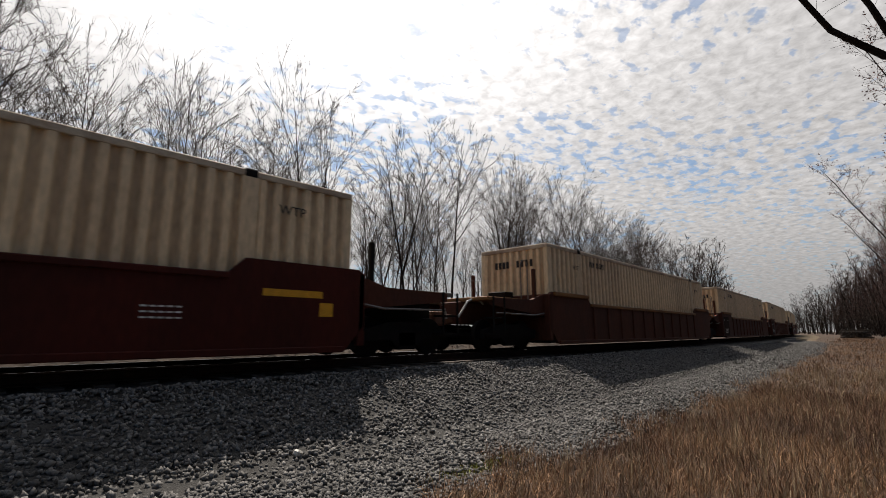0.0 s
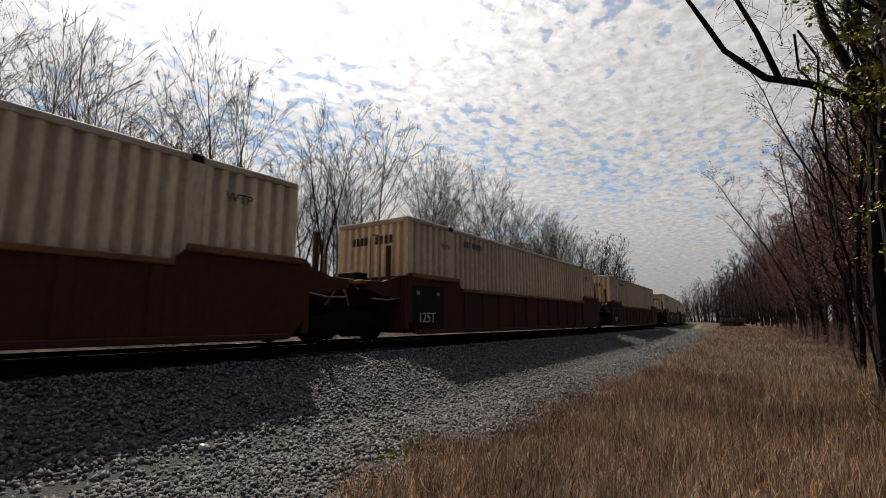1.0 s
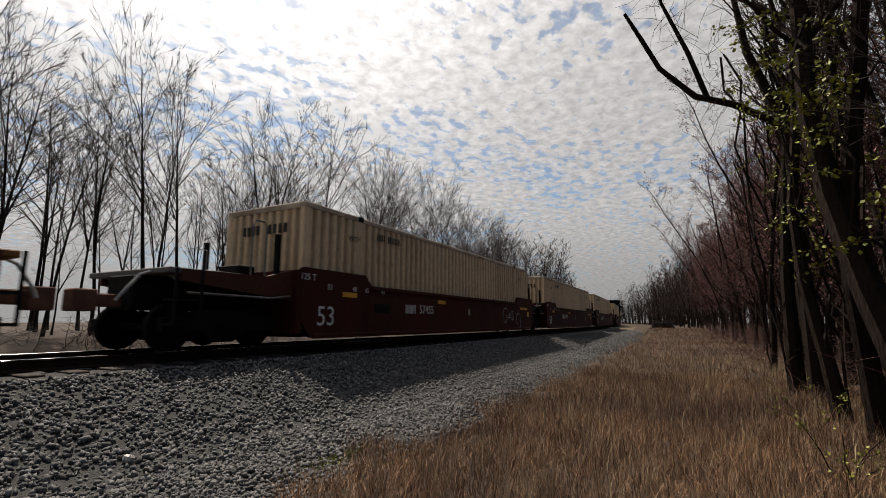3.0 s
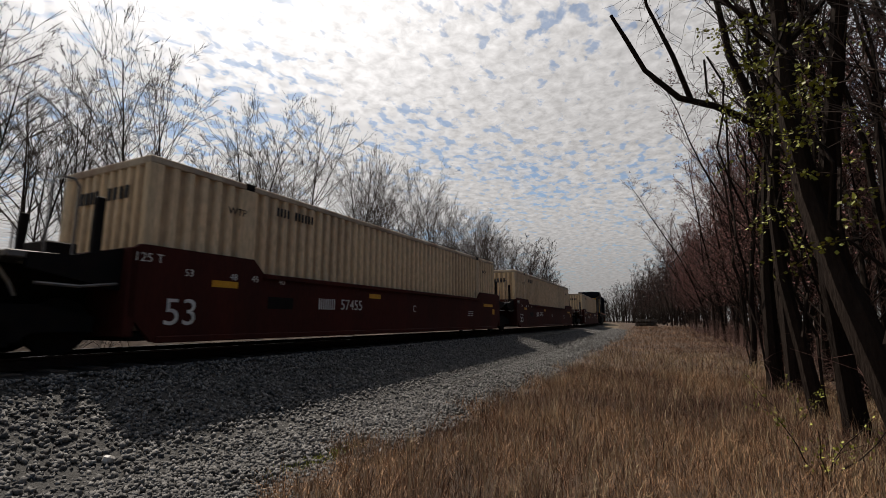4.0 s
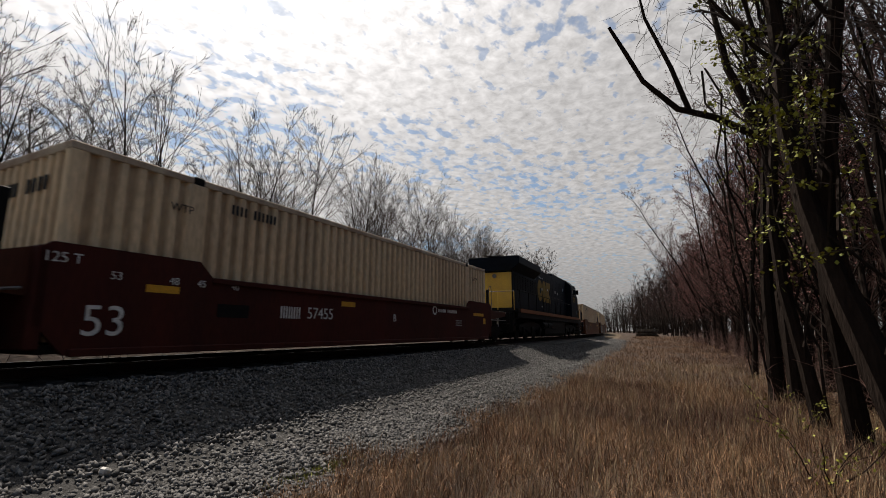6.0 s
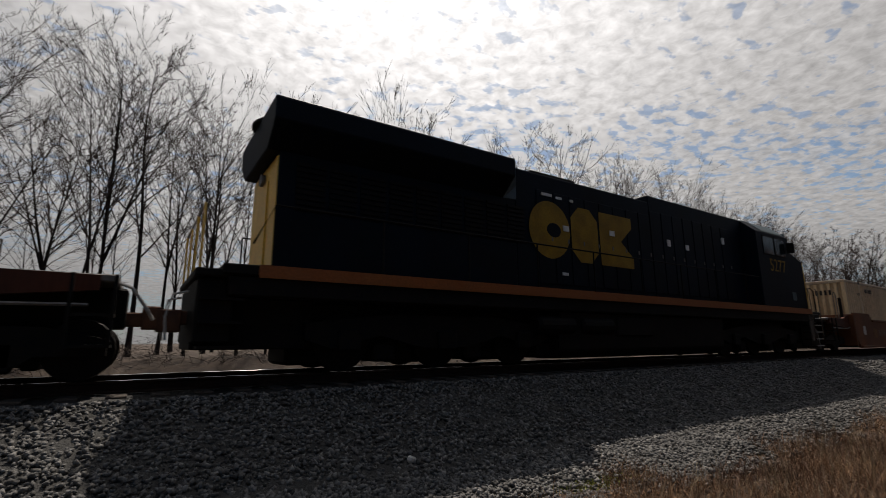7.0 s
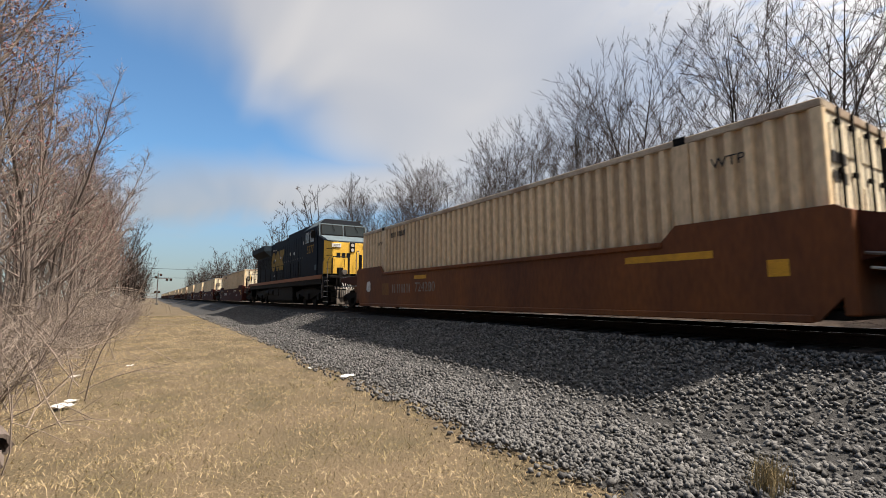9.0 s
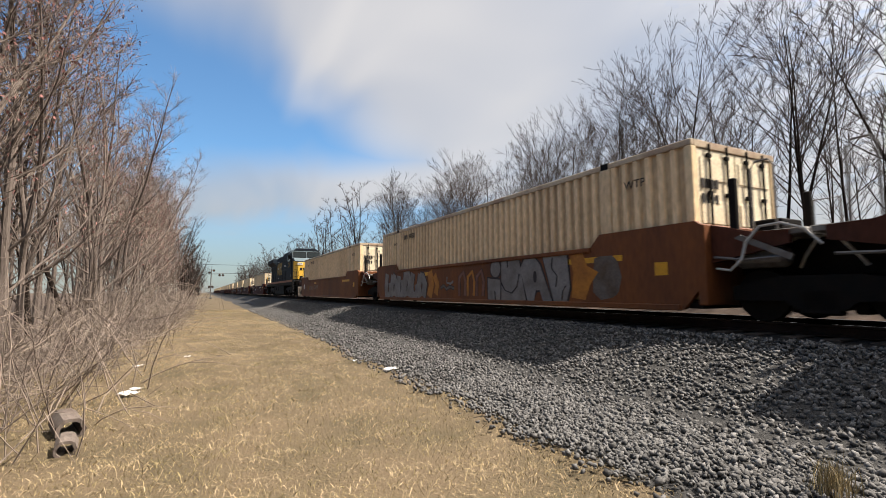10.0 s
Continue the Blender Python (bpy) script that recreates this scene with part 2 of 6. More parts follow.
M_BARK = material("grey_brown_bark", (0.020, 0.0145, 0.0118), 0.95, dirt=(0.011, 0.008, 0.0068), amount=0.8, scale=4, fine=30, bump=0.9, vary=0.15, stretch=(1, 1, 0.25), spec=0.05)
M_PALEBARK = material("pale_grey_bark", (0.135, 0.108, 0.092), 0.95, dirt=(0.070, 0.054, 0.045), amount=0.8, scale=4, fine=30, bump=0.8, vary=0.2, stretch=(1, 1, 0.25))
M_TWIG = material("bare_twigs", (0.060, 0.047, 0.040), 0.9, dirt=(0.036, 0.027, 0.023), amount=0.6, scale=1.0, fine=8, vary=0.15, spec=0.05)
M_REDTWIG = material("reddish_twigs", (0.098, 0.058, 0.050), 0.9, dirt=(0.050, 0.031, 0.026), amount=0.6, scale=1.0, fine=8, vary=0.2, spec=0.05)
M_BUD = material("red_maple_buds", (0.21, 0.095, 0.085), 0.8, dirt=(0.12, 0.058, 0.050), amount=0.6, scale=1.0, fine=8, island=0.4)
M_BRUSH = material("pale_dead_stems", (0.20, 0.160, 0.132), 0.9, dirt=(0.095, 0.074, 0.060), amount=0.7, scale=1.0, fine=8, island=0.3)
M_LEAF = material("young_green_leaf", (0.22, 0.23, 0.03), 0.6, dirt=(0.12, 0.13, 0.018), amount=0.6, scale=1.0, fine=8, island=0.4)
M_FLOOR = material("woodland_leaf_litter", (0.060, 0.040, 0.027), 0.95, dirt=(0.03, 0.021, 0.015), amount=0.8, scale=1.2, fine=30, bump=1.0)
M_LITTER = material("white_litter", (0.576, 0.56, 0.528), 0.6, amount=0.3)
M_ASPHALT = material("asphalt", (0.055, 0.055, 0.055), 0.9, amount=0.5, fine=60, bump=0.3)
M_GRAFF_GREY = material("silver_spray_paint", (0.20, 0.182, 0.172), 0.55, dirt=(0.105, 0.088, 0.078), amount=0.7, scale=2.5, fine=20)
M_GRAFF_ORANGE = material("orange_spray_paint", (0.42, 0.16, 0.02), 0.6, dirt=(0.22, 0.08, 0.02), amount=0.7, scale=2.5, fine=20)
M_GRAFF_DULL = material("weathered_grey_spray", (0.12, 0.098, 0.085), 0.6, dirt=(0.075, 0.045, 0.025), amount=0.8, scale=3, fine=20)
M_GRAFF_PINK = material("dull_pink_spray", (0.19, 0.085, 0.06), 0.6, dirt=(0.11, 0.04, 0.025), amount=0.8, scale=3, fine=20)
M_GRAFF_DARK = material("dark_spray_outline", (0.035, 0.025, 0.025), 0.6, amount=0.5)


def glass_material():
    m = bpy.data.materials.new("cab_glass")
    m.use_nodes = True
    b = m.node_tree.nodes["Principled BSDF"]
    b.inputs["Base Color"].default_value = (0.012, 0.017, 0.018, 1)
    b.inputs["Roughness"].default_value, b.inputs["Specular IOR Level"].default_value = 0.06, 0.3
    return m


M_GLASS = glass_material()


# ---- small mesh kit ----
def box(bm, x0, x1, y0, y1, z0, z1):
    vs = [bm.verts.new(p) for p in ((x0, y0, z0), (x1, y0, z0), (x1, y1, z0), (x0, y1, z0), (x0, y0, z1), (x1, y0, z1), (x1, y1, z1), (x0, y1, z1))]
    for q in ((0, 3, 2, 1), (4, 5, 6, 7), (0, 1, 5, 4), (1, 2, 6, 5), (2, 3, 7, 6), (3, 0, 4, 7)):
        bm.faces.new([vs[i] for i in q])
    return bm


def boxes(*rows):
    bm = bmesh.new()
    for r in rows:
        box(bm, *r)
    return bm


def soft(bm, width=0.02):
    bmesh.ops.bevel(bm, geom=list(bm.edges), offset=width, segments=1, affect="EDGES")
    return bm


def prism(profile, axis, a, b, bm=None):
    """A closed outline swept along an axis: along y the outline is (x, z), along x it is (y, z)."""
    bm = bm or bmesh.new()
    def place(p, d):
        return (p[0], d, p[1]) if axis == "y" else (d, p[0], p[1])
    r0, r1 = [bm.verts.new(place(p, a)) for p in profile], [bm.verts.new(place(p, b)) for p in profile]
    n = len(profile)
    for i in range(n):
        bm.faces.new((r0[i], r0[(i + 1) % n], r1[(i + 1) % n], r1[i]))
    bm.faces.new(r0[::-1]); bm.faces.new(r1)
    bmesh.ops.recalc_face_normals(bm, faces=bm.faces)
    return bm


def pipe(bm, pts, radius, n=6):
    """A round bar through points; one radius or one for each point."""
    pts = [Vector(p) for p in pts]
    radii = radius if isinstance(radius, (list, tuple)) else [radius] * len(pts)
    rings = []
    for i, p in enumerate(pts):
        way = (pts[min(i + 1, len(pts) - 1)] - pts[max(i - 1, 0)]).normalized()
        ref = Vector((0, 0, 1)) if abs(way.z) < 0.9 else Vector((1, 0, 0))
        a = way.cross(ref).normalized()
        b = way.cross(a)
        rings.append([bm.verts.new(p + (a * math.cos(k * math.tau / n) + b * math.sin(k * math.tau / n)) * radii[i]) for k in range(n)])
    for r0, r1 in zip(rings, rings[1:]):
        for k in range(n):
            bm.faces.new((r0[k], r0[(k + 1) % n], r1[(k + 1) % n], r1[k]))
    bm.faces.new(rings[0][::-1]); bm.faces.new(rings[-1])
    return bm


def flat_shape(outline, y, bm=None):
    """A thin painted shape on a side: outline in (x, z), 3 mm thick, facing -y."""
    return prism(outline, "y", y, y + 0.003, bm)


def part(name, bm, mat, parent=None, label="", smooth=False):
    me = bpy.data.meshes.new(name)
    bm.normal_update()
    bm.to_mesh(me)
    bm.free()
    me.materials.append(mat)
    if smooth:
        me.polygons.foreach_set("use_smooth", [True] * len(me.polygons))
    ob = new(name, me)
    ob.parent = parent
    return tagged(ob, label) if label else ob


def again(ob, parent, m):
    """The same part once more, on the same mesh, at another pose of its thing."""
    o = new(ob.name.split(".")[0], ob.data)
    o.parent = parent
    o.matrix_basis = m
    return o


def lettering(name, text, size, mat, parent, m, label=""):
    cu = bpy.data.curves.new(name, "FONT")
    cu.body, cu.size, cu.extrude, cu.align_x, cu.align_y = text, size, 0.002, "CENTER", "CENTER"
    cu.materials.append(mat)
    ob = new(name, cu)
    ob.parent = parent
    ob.matrix_basis = m
    return tagged(ob, label) if label else ob


def mesh_of(name, V, F, mat):
    me = bpy.data.meshes.new(name)
    me.from_pydata(V, [], F)
    me.materials.append(mat)
    return me


def fast_mesh(name, V, quads, mat):
    """A large mesh from arrays: V (n, 3), quads (m, 4)."""
    me = bpy.data.meshes.new(name)
    V, quads = np.asarray(V, np.float32), np.asarray(quads, np.int32)
    k = quads.shape[1]
    me.vertices.add(len(V)); me.vertices.foreach_set("co", V.ravel())
    me.loops.add(quads.size); me.loops.foreach_set("vertex_index", quads.ravel())
    me.polygons.add(len(quads)); me.polygons.foreach_set("loop_start", np.arange(0, quads.size, k, dtype=np.int32))
    me.update(calc_edges=True)
    me.materials.append(mat)
    return me


# ---- the line of the track ----
TRACK_Y, SPEED = 8.9, 22.6
CURVE_R, CURVE_AT, CURVE_END = 700.0, 5.0, 480.0


def on_track(s):
    """Place and heading of the track's centre, s metres along it: straight to -x, bending away on the +x side."""
    if s <= CURVE_AT:
        return s, TRACK_Y, 0.0
    a = (min(s, CURVE_END) - CURVE_AT) / CURVE_R
    x, y = CURVE_AT + CURVE_R * math.sin(a), TRACK_Y + CURVE_R * (1 - math.cos(a))
    rest = max(0.0, s - CURVE_END)
    return x + rest * math.cos(a), y + rest * math.sin(a), math.degrees(a)


def beside(s, v, z=0.0):
    """A point v metres to the far side (+) of the track's centre, s along it."""
    x, y, h = on_track(s)
    return Vector((x - v * math.sin(radians(h)), y + v * math.cos(radians(h)), z))


def ground_z(s, v):
    """Height of the ground: a strip about a metre under the rails, rising to the right, rolling in the woods."""
    rise = 0.85 * min(1.0, max(0.0, (s - 14) / 55.0)) ** 1.3
    roll = 0.10 * noise.noise(Vector((s * 0.12, v * 0.12, 3.0))) + 0.03 * noise.noise(Vector((s * 0.6, v * 0.6, 1.0)))
    return -1.05 + rise * (1 if v < 0 else 0.4) + roll * min(1.0, abs(v) / 6.0) + (0.25 if v < -12 else 0.0) + (1.05 * min(1.0, (v - 5.5) / 4.0) if v > 5.5 else 0.0)


def bed_z(s, v):
    """Height of the ballast."""
    w = abs(v)
    g = -1.05 + 0.85 * min(1.0, max(0.0, (s - 14) / 55.0)) ** 1.3 * (1 if v < 0 else 0.4)
    low = max(g, -1.05)
    pts = ((0, -0.19), (1.95, -0.21), (2.6, -0.42), (4.0, min(-0.45, low * 0.86)), (5.0, min(-0.5, low + 0.05)), (5.9, low - 0.10))
    for (w0, z0), (w1, z1) in zip(pts, pts[1:]):
        if w <= w1:
            return z0 + (z1 - z0) * (w - w0) / (w1 - w0)
    return pts[-1][1]


# ---- ground, ballast bed, rails ----
def sheet(name, stations, offsets, height, mat):
    V = [tuple(beside(s, v, height(s, v))) for s in stations for v in offsets]
    n = len(offsets)
    F = [(i * n + j, (i + 1) * n + j, (i + 1) * n + j + 1, i * n + j + 1) for i in range(len(stations) - 1) for j in range(n - 1)]
    ob = new(name, mesh_of(name, V, F, mat))
    ob.data.polygons.foreach_set("use_smooth", [True] * len(F))
    return ob


def steps(*runs):
    out = []
    for a, b, d in runs:
        out += list(np.arange(a, b, d))
    return out + [runs[-1][1]]


ground = tagged(sheet("ground", steps((-2500, -300, 200), (-300, -40, 10), (-40, 60, 0.8), (60, 300, 8), (300, 2500, 200)),
                      steps((-600, -60, 60), (-60, -16, 4), (-16, 14, 0.8), (14, 60, 4), (60, 600, 60)), ground_z, M_SOIL),
                "dry straw-coloured grass strip and woodland soil", "ground", kind="structure")
ground.data.materials.append(M_FLOOR)
ground.data.materials.append(M_THATCH)
_c = np.empty(len(ground.data.polygons) * 3, np.float32)
ground.data.polygons.foreach_get("center", _c)
_c = _c.reshape(-1, 3)
_bend = np.where(_c[:, 0] > CURVE_AT, (_c[:, 0] - CURVE_AT) ** 2 / (2 * CURVE_R), 0.0)
_v = _c[:, 1] - TRACK_Y - _bend
ground.data.polygons.foreach_set("material_index", np.where((_v > 5.5) | (_v < -11.6), 1, np.where((_c[:, 0] > 2.2) & (_v > -12) & (_v < -4), 2, 0)).astype(np.int32))
ballast = tagged(sheet("ballast_bed", steps((-1500, -60, 20), (-60, -20, 1.0), (-20, 40, 0.4), (40, 120, 2.0), (120, 700, 20)),
                       steps((-5.9, 5.9, 0.35)), lambda s, v: bed_z(s, v) + 0.03 * noise.noise(Vector((s * 2.2, v * 2.2, 0))), M_BALLAST),
                 "grey crushed-stone ballast bed under the track", "ballast", kind="structure")
# the middle of the bed is coloured near black for the train's shade
ballast.data.materials.append(M_BED_SHADE)
_c = np.empty(len(ballast.data.polygons) * 3, np.float32)
ballast.data.polygons.foreach_get("center", _c)
_c = _c.reshape(-1, 3)
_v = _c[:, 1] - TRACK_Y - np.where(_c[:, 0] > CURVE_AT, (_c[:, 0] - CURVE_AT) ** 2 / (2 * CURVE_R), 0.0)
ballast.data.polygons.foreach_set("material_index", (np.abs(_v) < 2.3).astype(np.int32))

RAIL_OUTLINE = ((-0.07, -0.17), (0.07, -0.17), (0.07, -0.155), (0.012, -0.135), (0.012, -0.045), (0.036, -0.035), (0.036, -0.004), (0.028, 0.0), (-0.028, 0.0), (-0.036, -0.004), (-0.036, -0.035), (-0.012, -0.045), (-0.012, -0.135), (-0.07, -0.155))


def rail(v):
    st = steps((-1500, 0, 60), (0, 500, 8), (500, 700, 40))
    V, F, n = [], [], len(RAIL_OUTLINE)
    for s in st:
        V += [tuple(beside(s, v + a, z)) for a, z in RAIL_OUTLINE]
    for i in range(len(st) - 1):
        F += [(i * n + k, (i + 1) * n + k, (i + 1) * n + (k + 1) % n, i * n + (k + 1) % n) for k in range(n)]
    me = mesh_of("rail", V, F, M_RAIL)
    me.materials.append(M_RUSTDARK)  # web and foot are rusty, the head is worn bright
    for i, p in enumerate(me.polygons):
        p.material_index = 0 if i % n in (6, 7, 8) else 1
    return new("rail", me)


track = tagged(new("railway_track"), "single track of worn steel rails on wooden ties", "track", kind="structure")
for v in (-0.755, 0.755):
    rail(v).parent = track

# ---- containers ----
BOX_L, BOX_W, BOX_H = 16.15, 2.59, 2.87


def corrugated(length, height, pitch=0.285, deep=0.06):
    """Outline points (along, out) of a pressed steel wall."""
    pts, x = [], 0.0
    n = max(1, round(length / pitch))
    p = length / n
    for i in range(n):
        for f, d in ((0.0, 0.0), (0.34, 0.0), (0.50, -deep), (0.84, -deep)):
            pts.append((x + f * p, d))
        x += p
    pts.append((length, 0.0))
    return pts


def wall_panel(pts, z0, z1):
    bm = bmesh.new()
    lo = [bm.verts.new((a, -d, z0)) for a, d in pts]
    hi = [bm.verts.new((a, -d, z1)) for a, d in pts]
    for i in range(len(pts) - 1):
        bm.faces.new((lo[i], lo[i + 1], hi[i + 1], hi[i]))
    back = 0.09
    b = [bm.verts.new(p) for p in ((pts[0][0], back, z0), (pts[-1][0], back, z0), (pts[-1][0], back, z1), (pts[0][0], back, z1))]
    bm.faces.new((b[0], b[3], b[2], b[1]))
    bm.faces.new([lo[0], hi[0], b[3], b[0]]); bm.faces.new([lo[-1], b[1], b[2], hi[-1]])
    bm.faces.new(hi + [b[2], b[3]]); bm.faces.new(lo[::-1] + [b[0], b[1]])
    bmesh.ops.recalc_face_normals(bm, faces=bm.faces)
    return bm


def id_bars(name, count, w, h, gap, x, z, y, parent, mat, tall=True):
    """A line of marking that is not spelled out: plain bars."""
    bm = bmesh.new()
    for i in range(count):
        a = x + i * (w + gap)
        flat_shape(((a, z), (a + w, z), (a + w, z + h), (a, z + h)), y, bm)
    return tagged(part(name, bm, mat, parent), kind="stuff")


def build_container():
    c = new("shipping_container")
    L2, W2 = BOX_L / 2, BOX_W / 2
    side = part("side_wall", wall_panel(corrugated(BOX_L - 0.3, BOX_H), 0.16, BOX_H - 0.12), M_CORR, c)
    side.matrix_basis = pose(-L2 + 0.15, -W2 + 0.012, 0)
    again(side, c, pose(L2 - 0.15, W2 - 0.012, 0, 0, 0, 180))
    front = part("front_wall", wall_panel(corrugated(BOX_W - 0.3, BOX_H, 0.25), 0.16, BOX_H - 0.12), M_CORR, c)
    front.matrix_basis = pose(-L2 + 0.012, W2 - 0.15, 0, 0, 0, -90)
    part("roof", soft(boxes((-L2 + 0.02, L2 - 0.02, -W2 + 0.03, W2 - 0.03, BOX_H - 0.05, BOX_H - 0.012)), 0.01), M_CREAM, c)
    part("floor", boxes((-L2 + 0.05, L2 - 0.05, -W2 + 0.05, W2 - 0.05, 0.05, 0.15)), M_RUST, c)
    top = part("top_rail", soft(boxes((-L2, L2, -W2, -W2 + 0.09, BOX_H - 0.12, BOX_H)), 0.012), M_CREAM_DARK, c)
    again(top, c, pose(0, 0, 0, 0, 0, 180))
    low = part("bottom_rail", soft(boxes((-L2, L2, -W2, -W2 + 0.09, 0.0, 0.16)), 0.012), M_CREAM_DARK, c)
    again(low, c, pose(0, 0, 0, 0, 0, 180))
    post = part("corner_post", soft(boxes((-L2, -L2 + 0.15, -W2, -W2 + 0.15, 0.16, BOX_H - 0.12)), 0.015), M_CREAM, c)
    again(post, c, pose(0, 0, 0, 0, 0, 180))
    other = part("corner_post", soft(boxes((-L2, -L2 + 0.15, W2 - 0.15, W2, 0.16, BOX_H - 0.12)), 0.015), M_CREAM, c)
    again(other, c, pose(0, 0, 0, 0, 0, 180))
    stack = part("stacking_post", soft(boxes((-6.2, -5.9, -W2 - 0.003, -W2 + 0.1, 0.16, BOX_H - 0.11)), 0.015), M_CREAM, c)
    again(stack, c, pose(0, 0, 0, 0, 0, 180)); again(stack, c, pose(12.1, 0, 0)); again(stack, c, pose(-12.1, 0, 0, 0, 0, 180))
    cast = part("lifting_casting", soft(boxes((-6.16, -5.94, -W2 - 0.006, -W2 + 0.16, BOX_H - 0.12, BOX_H + 0.02)), 0.01), M_BLACK, c, "dark steel lifting fitting")
    again(cast, c, pose(12.1, 0, 0)); again(cast, c, pose(0, 0, 0, 0, 0, 180)); again(cast, c, pose(-12.1, 0, 0, 0, 0, 180))
    part("header", soft(boxes((L2 - 0.1, L2, -W2 + 0.09, W2 - 0.09, BOX_H - 0.14, BOX_H)), 0.012), M_CREAM_DARK, c)
    part("end_header", soft(boxes((-L2, -L2 + 0.1, -W2 + 0.09, W2 - 0.09, BOX_H - 0.14, BOX_H)), 0.012), M_CREAM_DARK, c)
    for y0, y1 in ((-W2 + 0.16, -0.012), (0.012, W2 - 0.16)):
        d = part("door", soft(boxes((L2 - 0.07, L2 - 0.02, y0, y1, 0.14, BOX_H - 0.15)), 0.012), M_DOOR, c, "pale cream container door leaf")
        for z in (0.55, 1.35, 2.15):
            part("door_rib", soft(boxes((L2 - 0.022, L2 - 0.004, y0 + 0.08, y1 - 0.08, z, z + 0.42)), 0.006), M_DOOR, d)
        for y in (y0 + 0.30, y1 - 0.30):
            bm = pipe(bmesh.new(), [(L2 + 0.03, y, 0.10), (L2 + 0.03, y, BOX_H - 0.06)], 0.021)
            for z in (0.3, 1.0, 1.9, 2.6):
                box(bm, L2 - 0.01, L2 + 0.045, y - 0.05, y + 0.05, z - 0.035, z + 0.035)
            part("lock_rod", bm, M_BLACK, d, "dark locking rod")
        part("door_handle", pipe(bmesh.new(), [(L2 + 0.06, y0 + 0.3, 1.05), (L2 + 0.06, y0 + 0.62, 1.02)], 0.016), M_BLACK, d)
    flip = pose(0, 0, 0, 90)
    y = -W2 - 0.004
    lettering("stencil", "WTP", 0.24, M_INK, c, pose(L2 - 1.25, y, 2.28) @ flip)
    lettering("stencil", "WTP", 0.20, M_INK, c, pose(-L2 + 1.75, y, 2.25) @ flip)
    id_bars("owner_mark", 4, 0.055, 0.19, 0.045, -L2 + 2.75, 2.38, y, c, M_INK)
    id_bars("owner_mark", 6, 0.06, 0.19, 0.045, -L2 + 3.28, 2.38, y, c, M_INK)
    bm = bmesh.new()
    for i in range(4):
        box(bm, -L2 - 0.004, -L2 + 0.01, 0.15 + i * 0.15, 0.25 + i * 0.15, 2.2, 2.42)
        box(bm, -L2 - 0.004, -L2 + 0.01, -0.75 + i * 0.17, -0.66 + i * 0.17, 2.2, 2.42)
    tagged(part("end_mark", bm, M_INK, c), kind="stuff")
    bm = bmesh.new()
    for i in range(4):
        box(bm, L2 - 0.01, L2 + 0.004, -1.05 + i * 0.13, -0.96 + i * 0.13, 2.0, 2.17)
        box(bm, L2 - 0.01, L2 + 0.004, -1.05 + i * 0.13, -0.97 + i * 0.13, 1.72, 1.89)
    tagged(part("door_mark", bm, M_INK, c), kind="stuff")
    return tagged(c, "long cream corrugated steel shipping container riding in a well car", "container", "containers on the train")


# ---- well cars ----
SIDE_Y = 1.46


def wheelset(parent, x, r=0.42):
    bm = bmesh.new()
    for y in (-0.755, 0.755):
        pipe(bm, [(x, y - 0.06, r), (x, y - 0.03, r), (x, y + 0.05, r), (x, y + 0.07, r)], [r * 0.97, r, r, r * 0.94] if y < 0 else [r * 0.94, r, r, r * 0.97], 20)
    pipe(bm, [(x, -1.0, r), (x, 1.0, r)], 0.08, 10)
    return part("wheelset", bm, M_BLACK, parent)


def bogie(car, x):
    b = part("bogie", soft(boxes((x - 0.25, x + 0.25, -1.0, 1.0, 0.35, 0.62)), 0.03), M_BLACK, car, "black cast-steel bogie")
    for y in (-1.08, 0.93):
        part("side_frame", prism(((x - 1.2, 0.34), (x - 0.45, 0.34), (x - 0.3, 0.22), (x + 0.3, 0.22), (x + 0.45, 0.34), (x + 1.2, 0.34), (x + 1.2, 0.56), (x + 0.5, 0.72), (x - 0.5, 0.72), (x - 1.2, 0.56)), "y", y, y + 0.15), M_BLACK, b)
    for dx in (-0.88, 0.88):
        wheelset(b, x + dx)
        part("brake_beam", soft(boxes((x + dx * 0.45 - 0.09, x + dx * 0.45 + 0.09, -0.85, 0.85, 0.16, 0.46)), 0.03), M_BLACK, b)
    for y in (-0.99, 0.99):
        part("spring_nest", soft(boxes((x - 0.26, x + 0.26, y - 0.09, y + 0.09, 0.14, 0.52)), 0.03), M_BLACK, b)


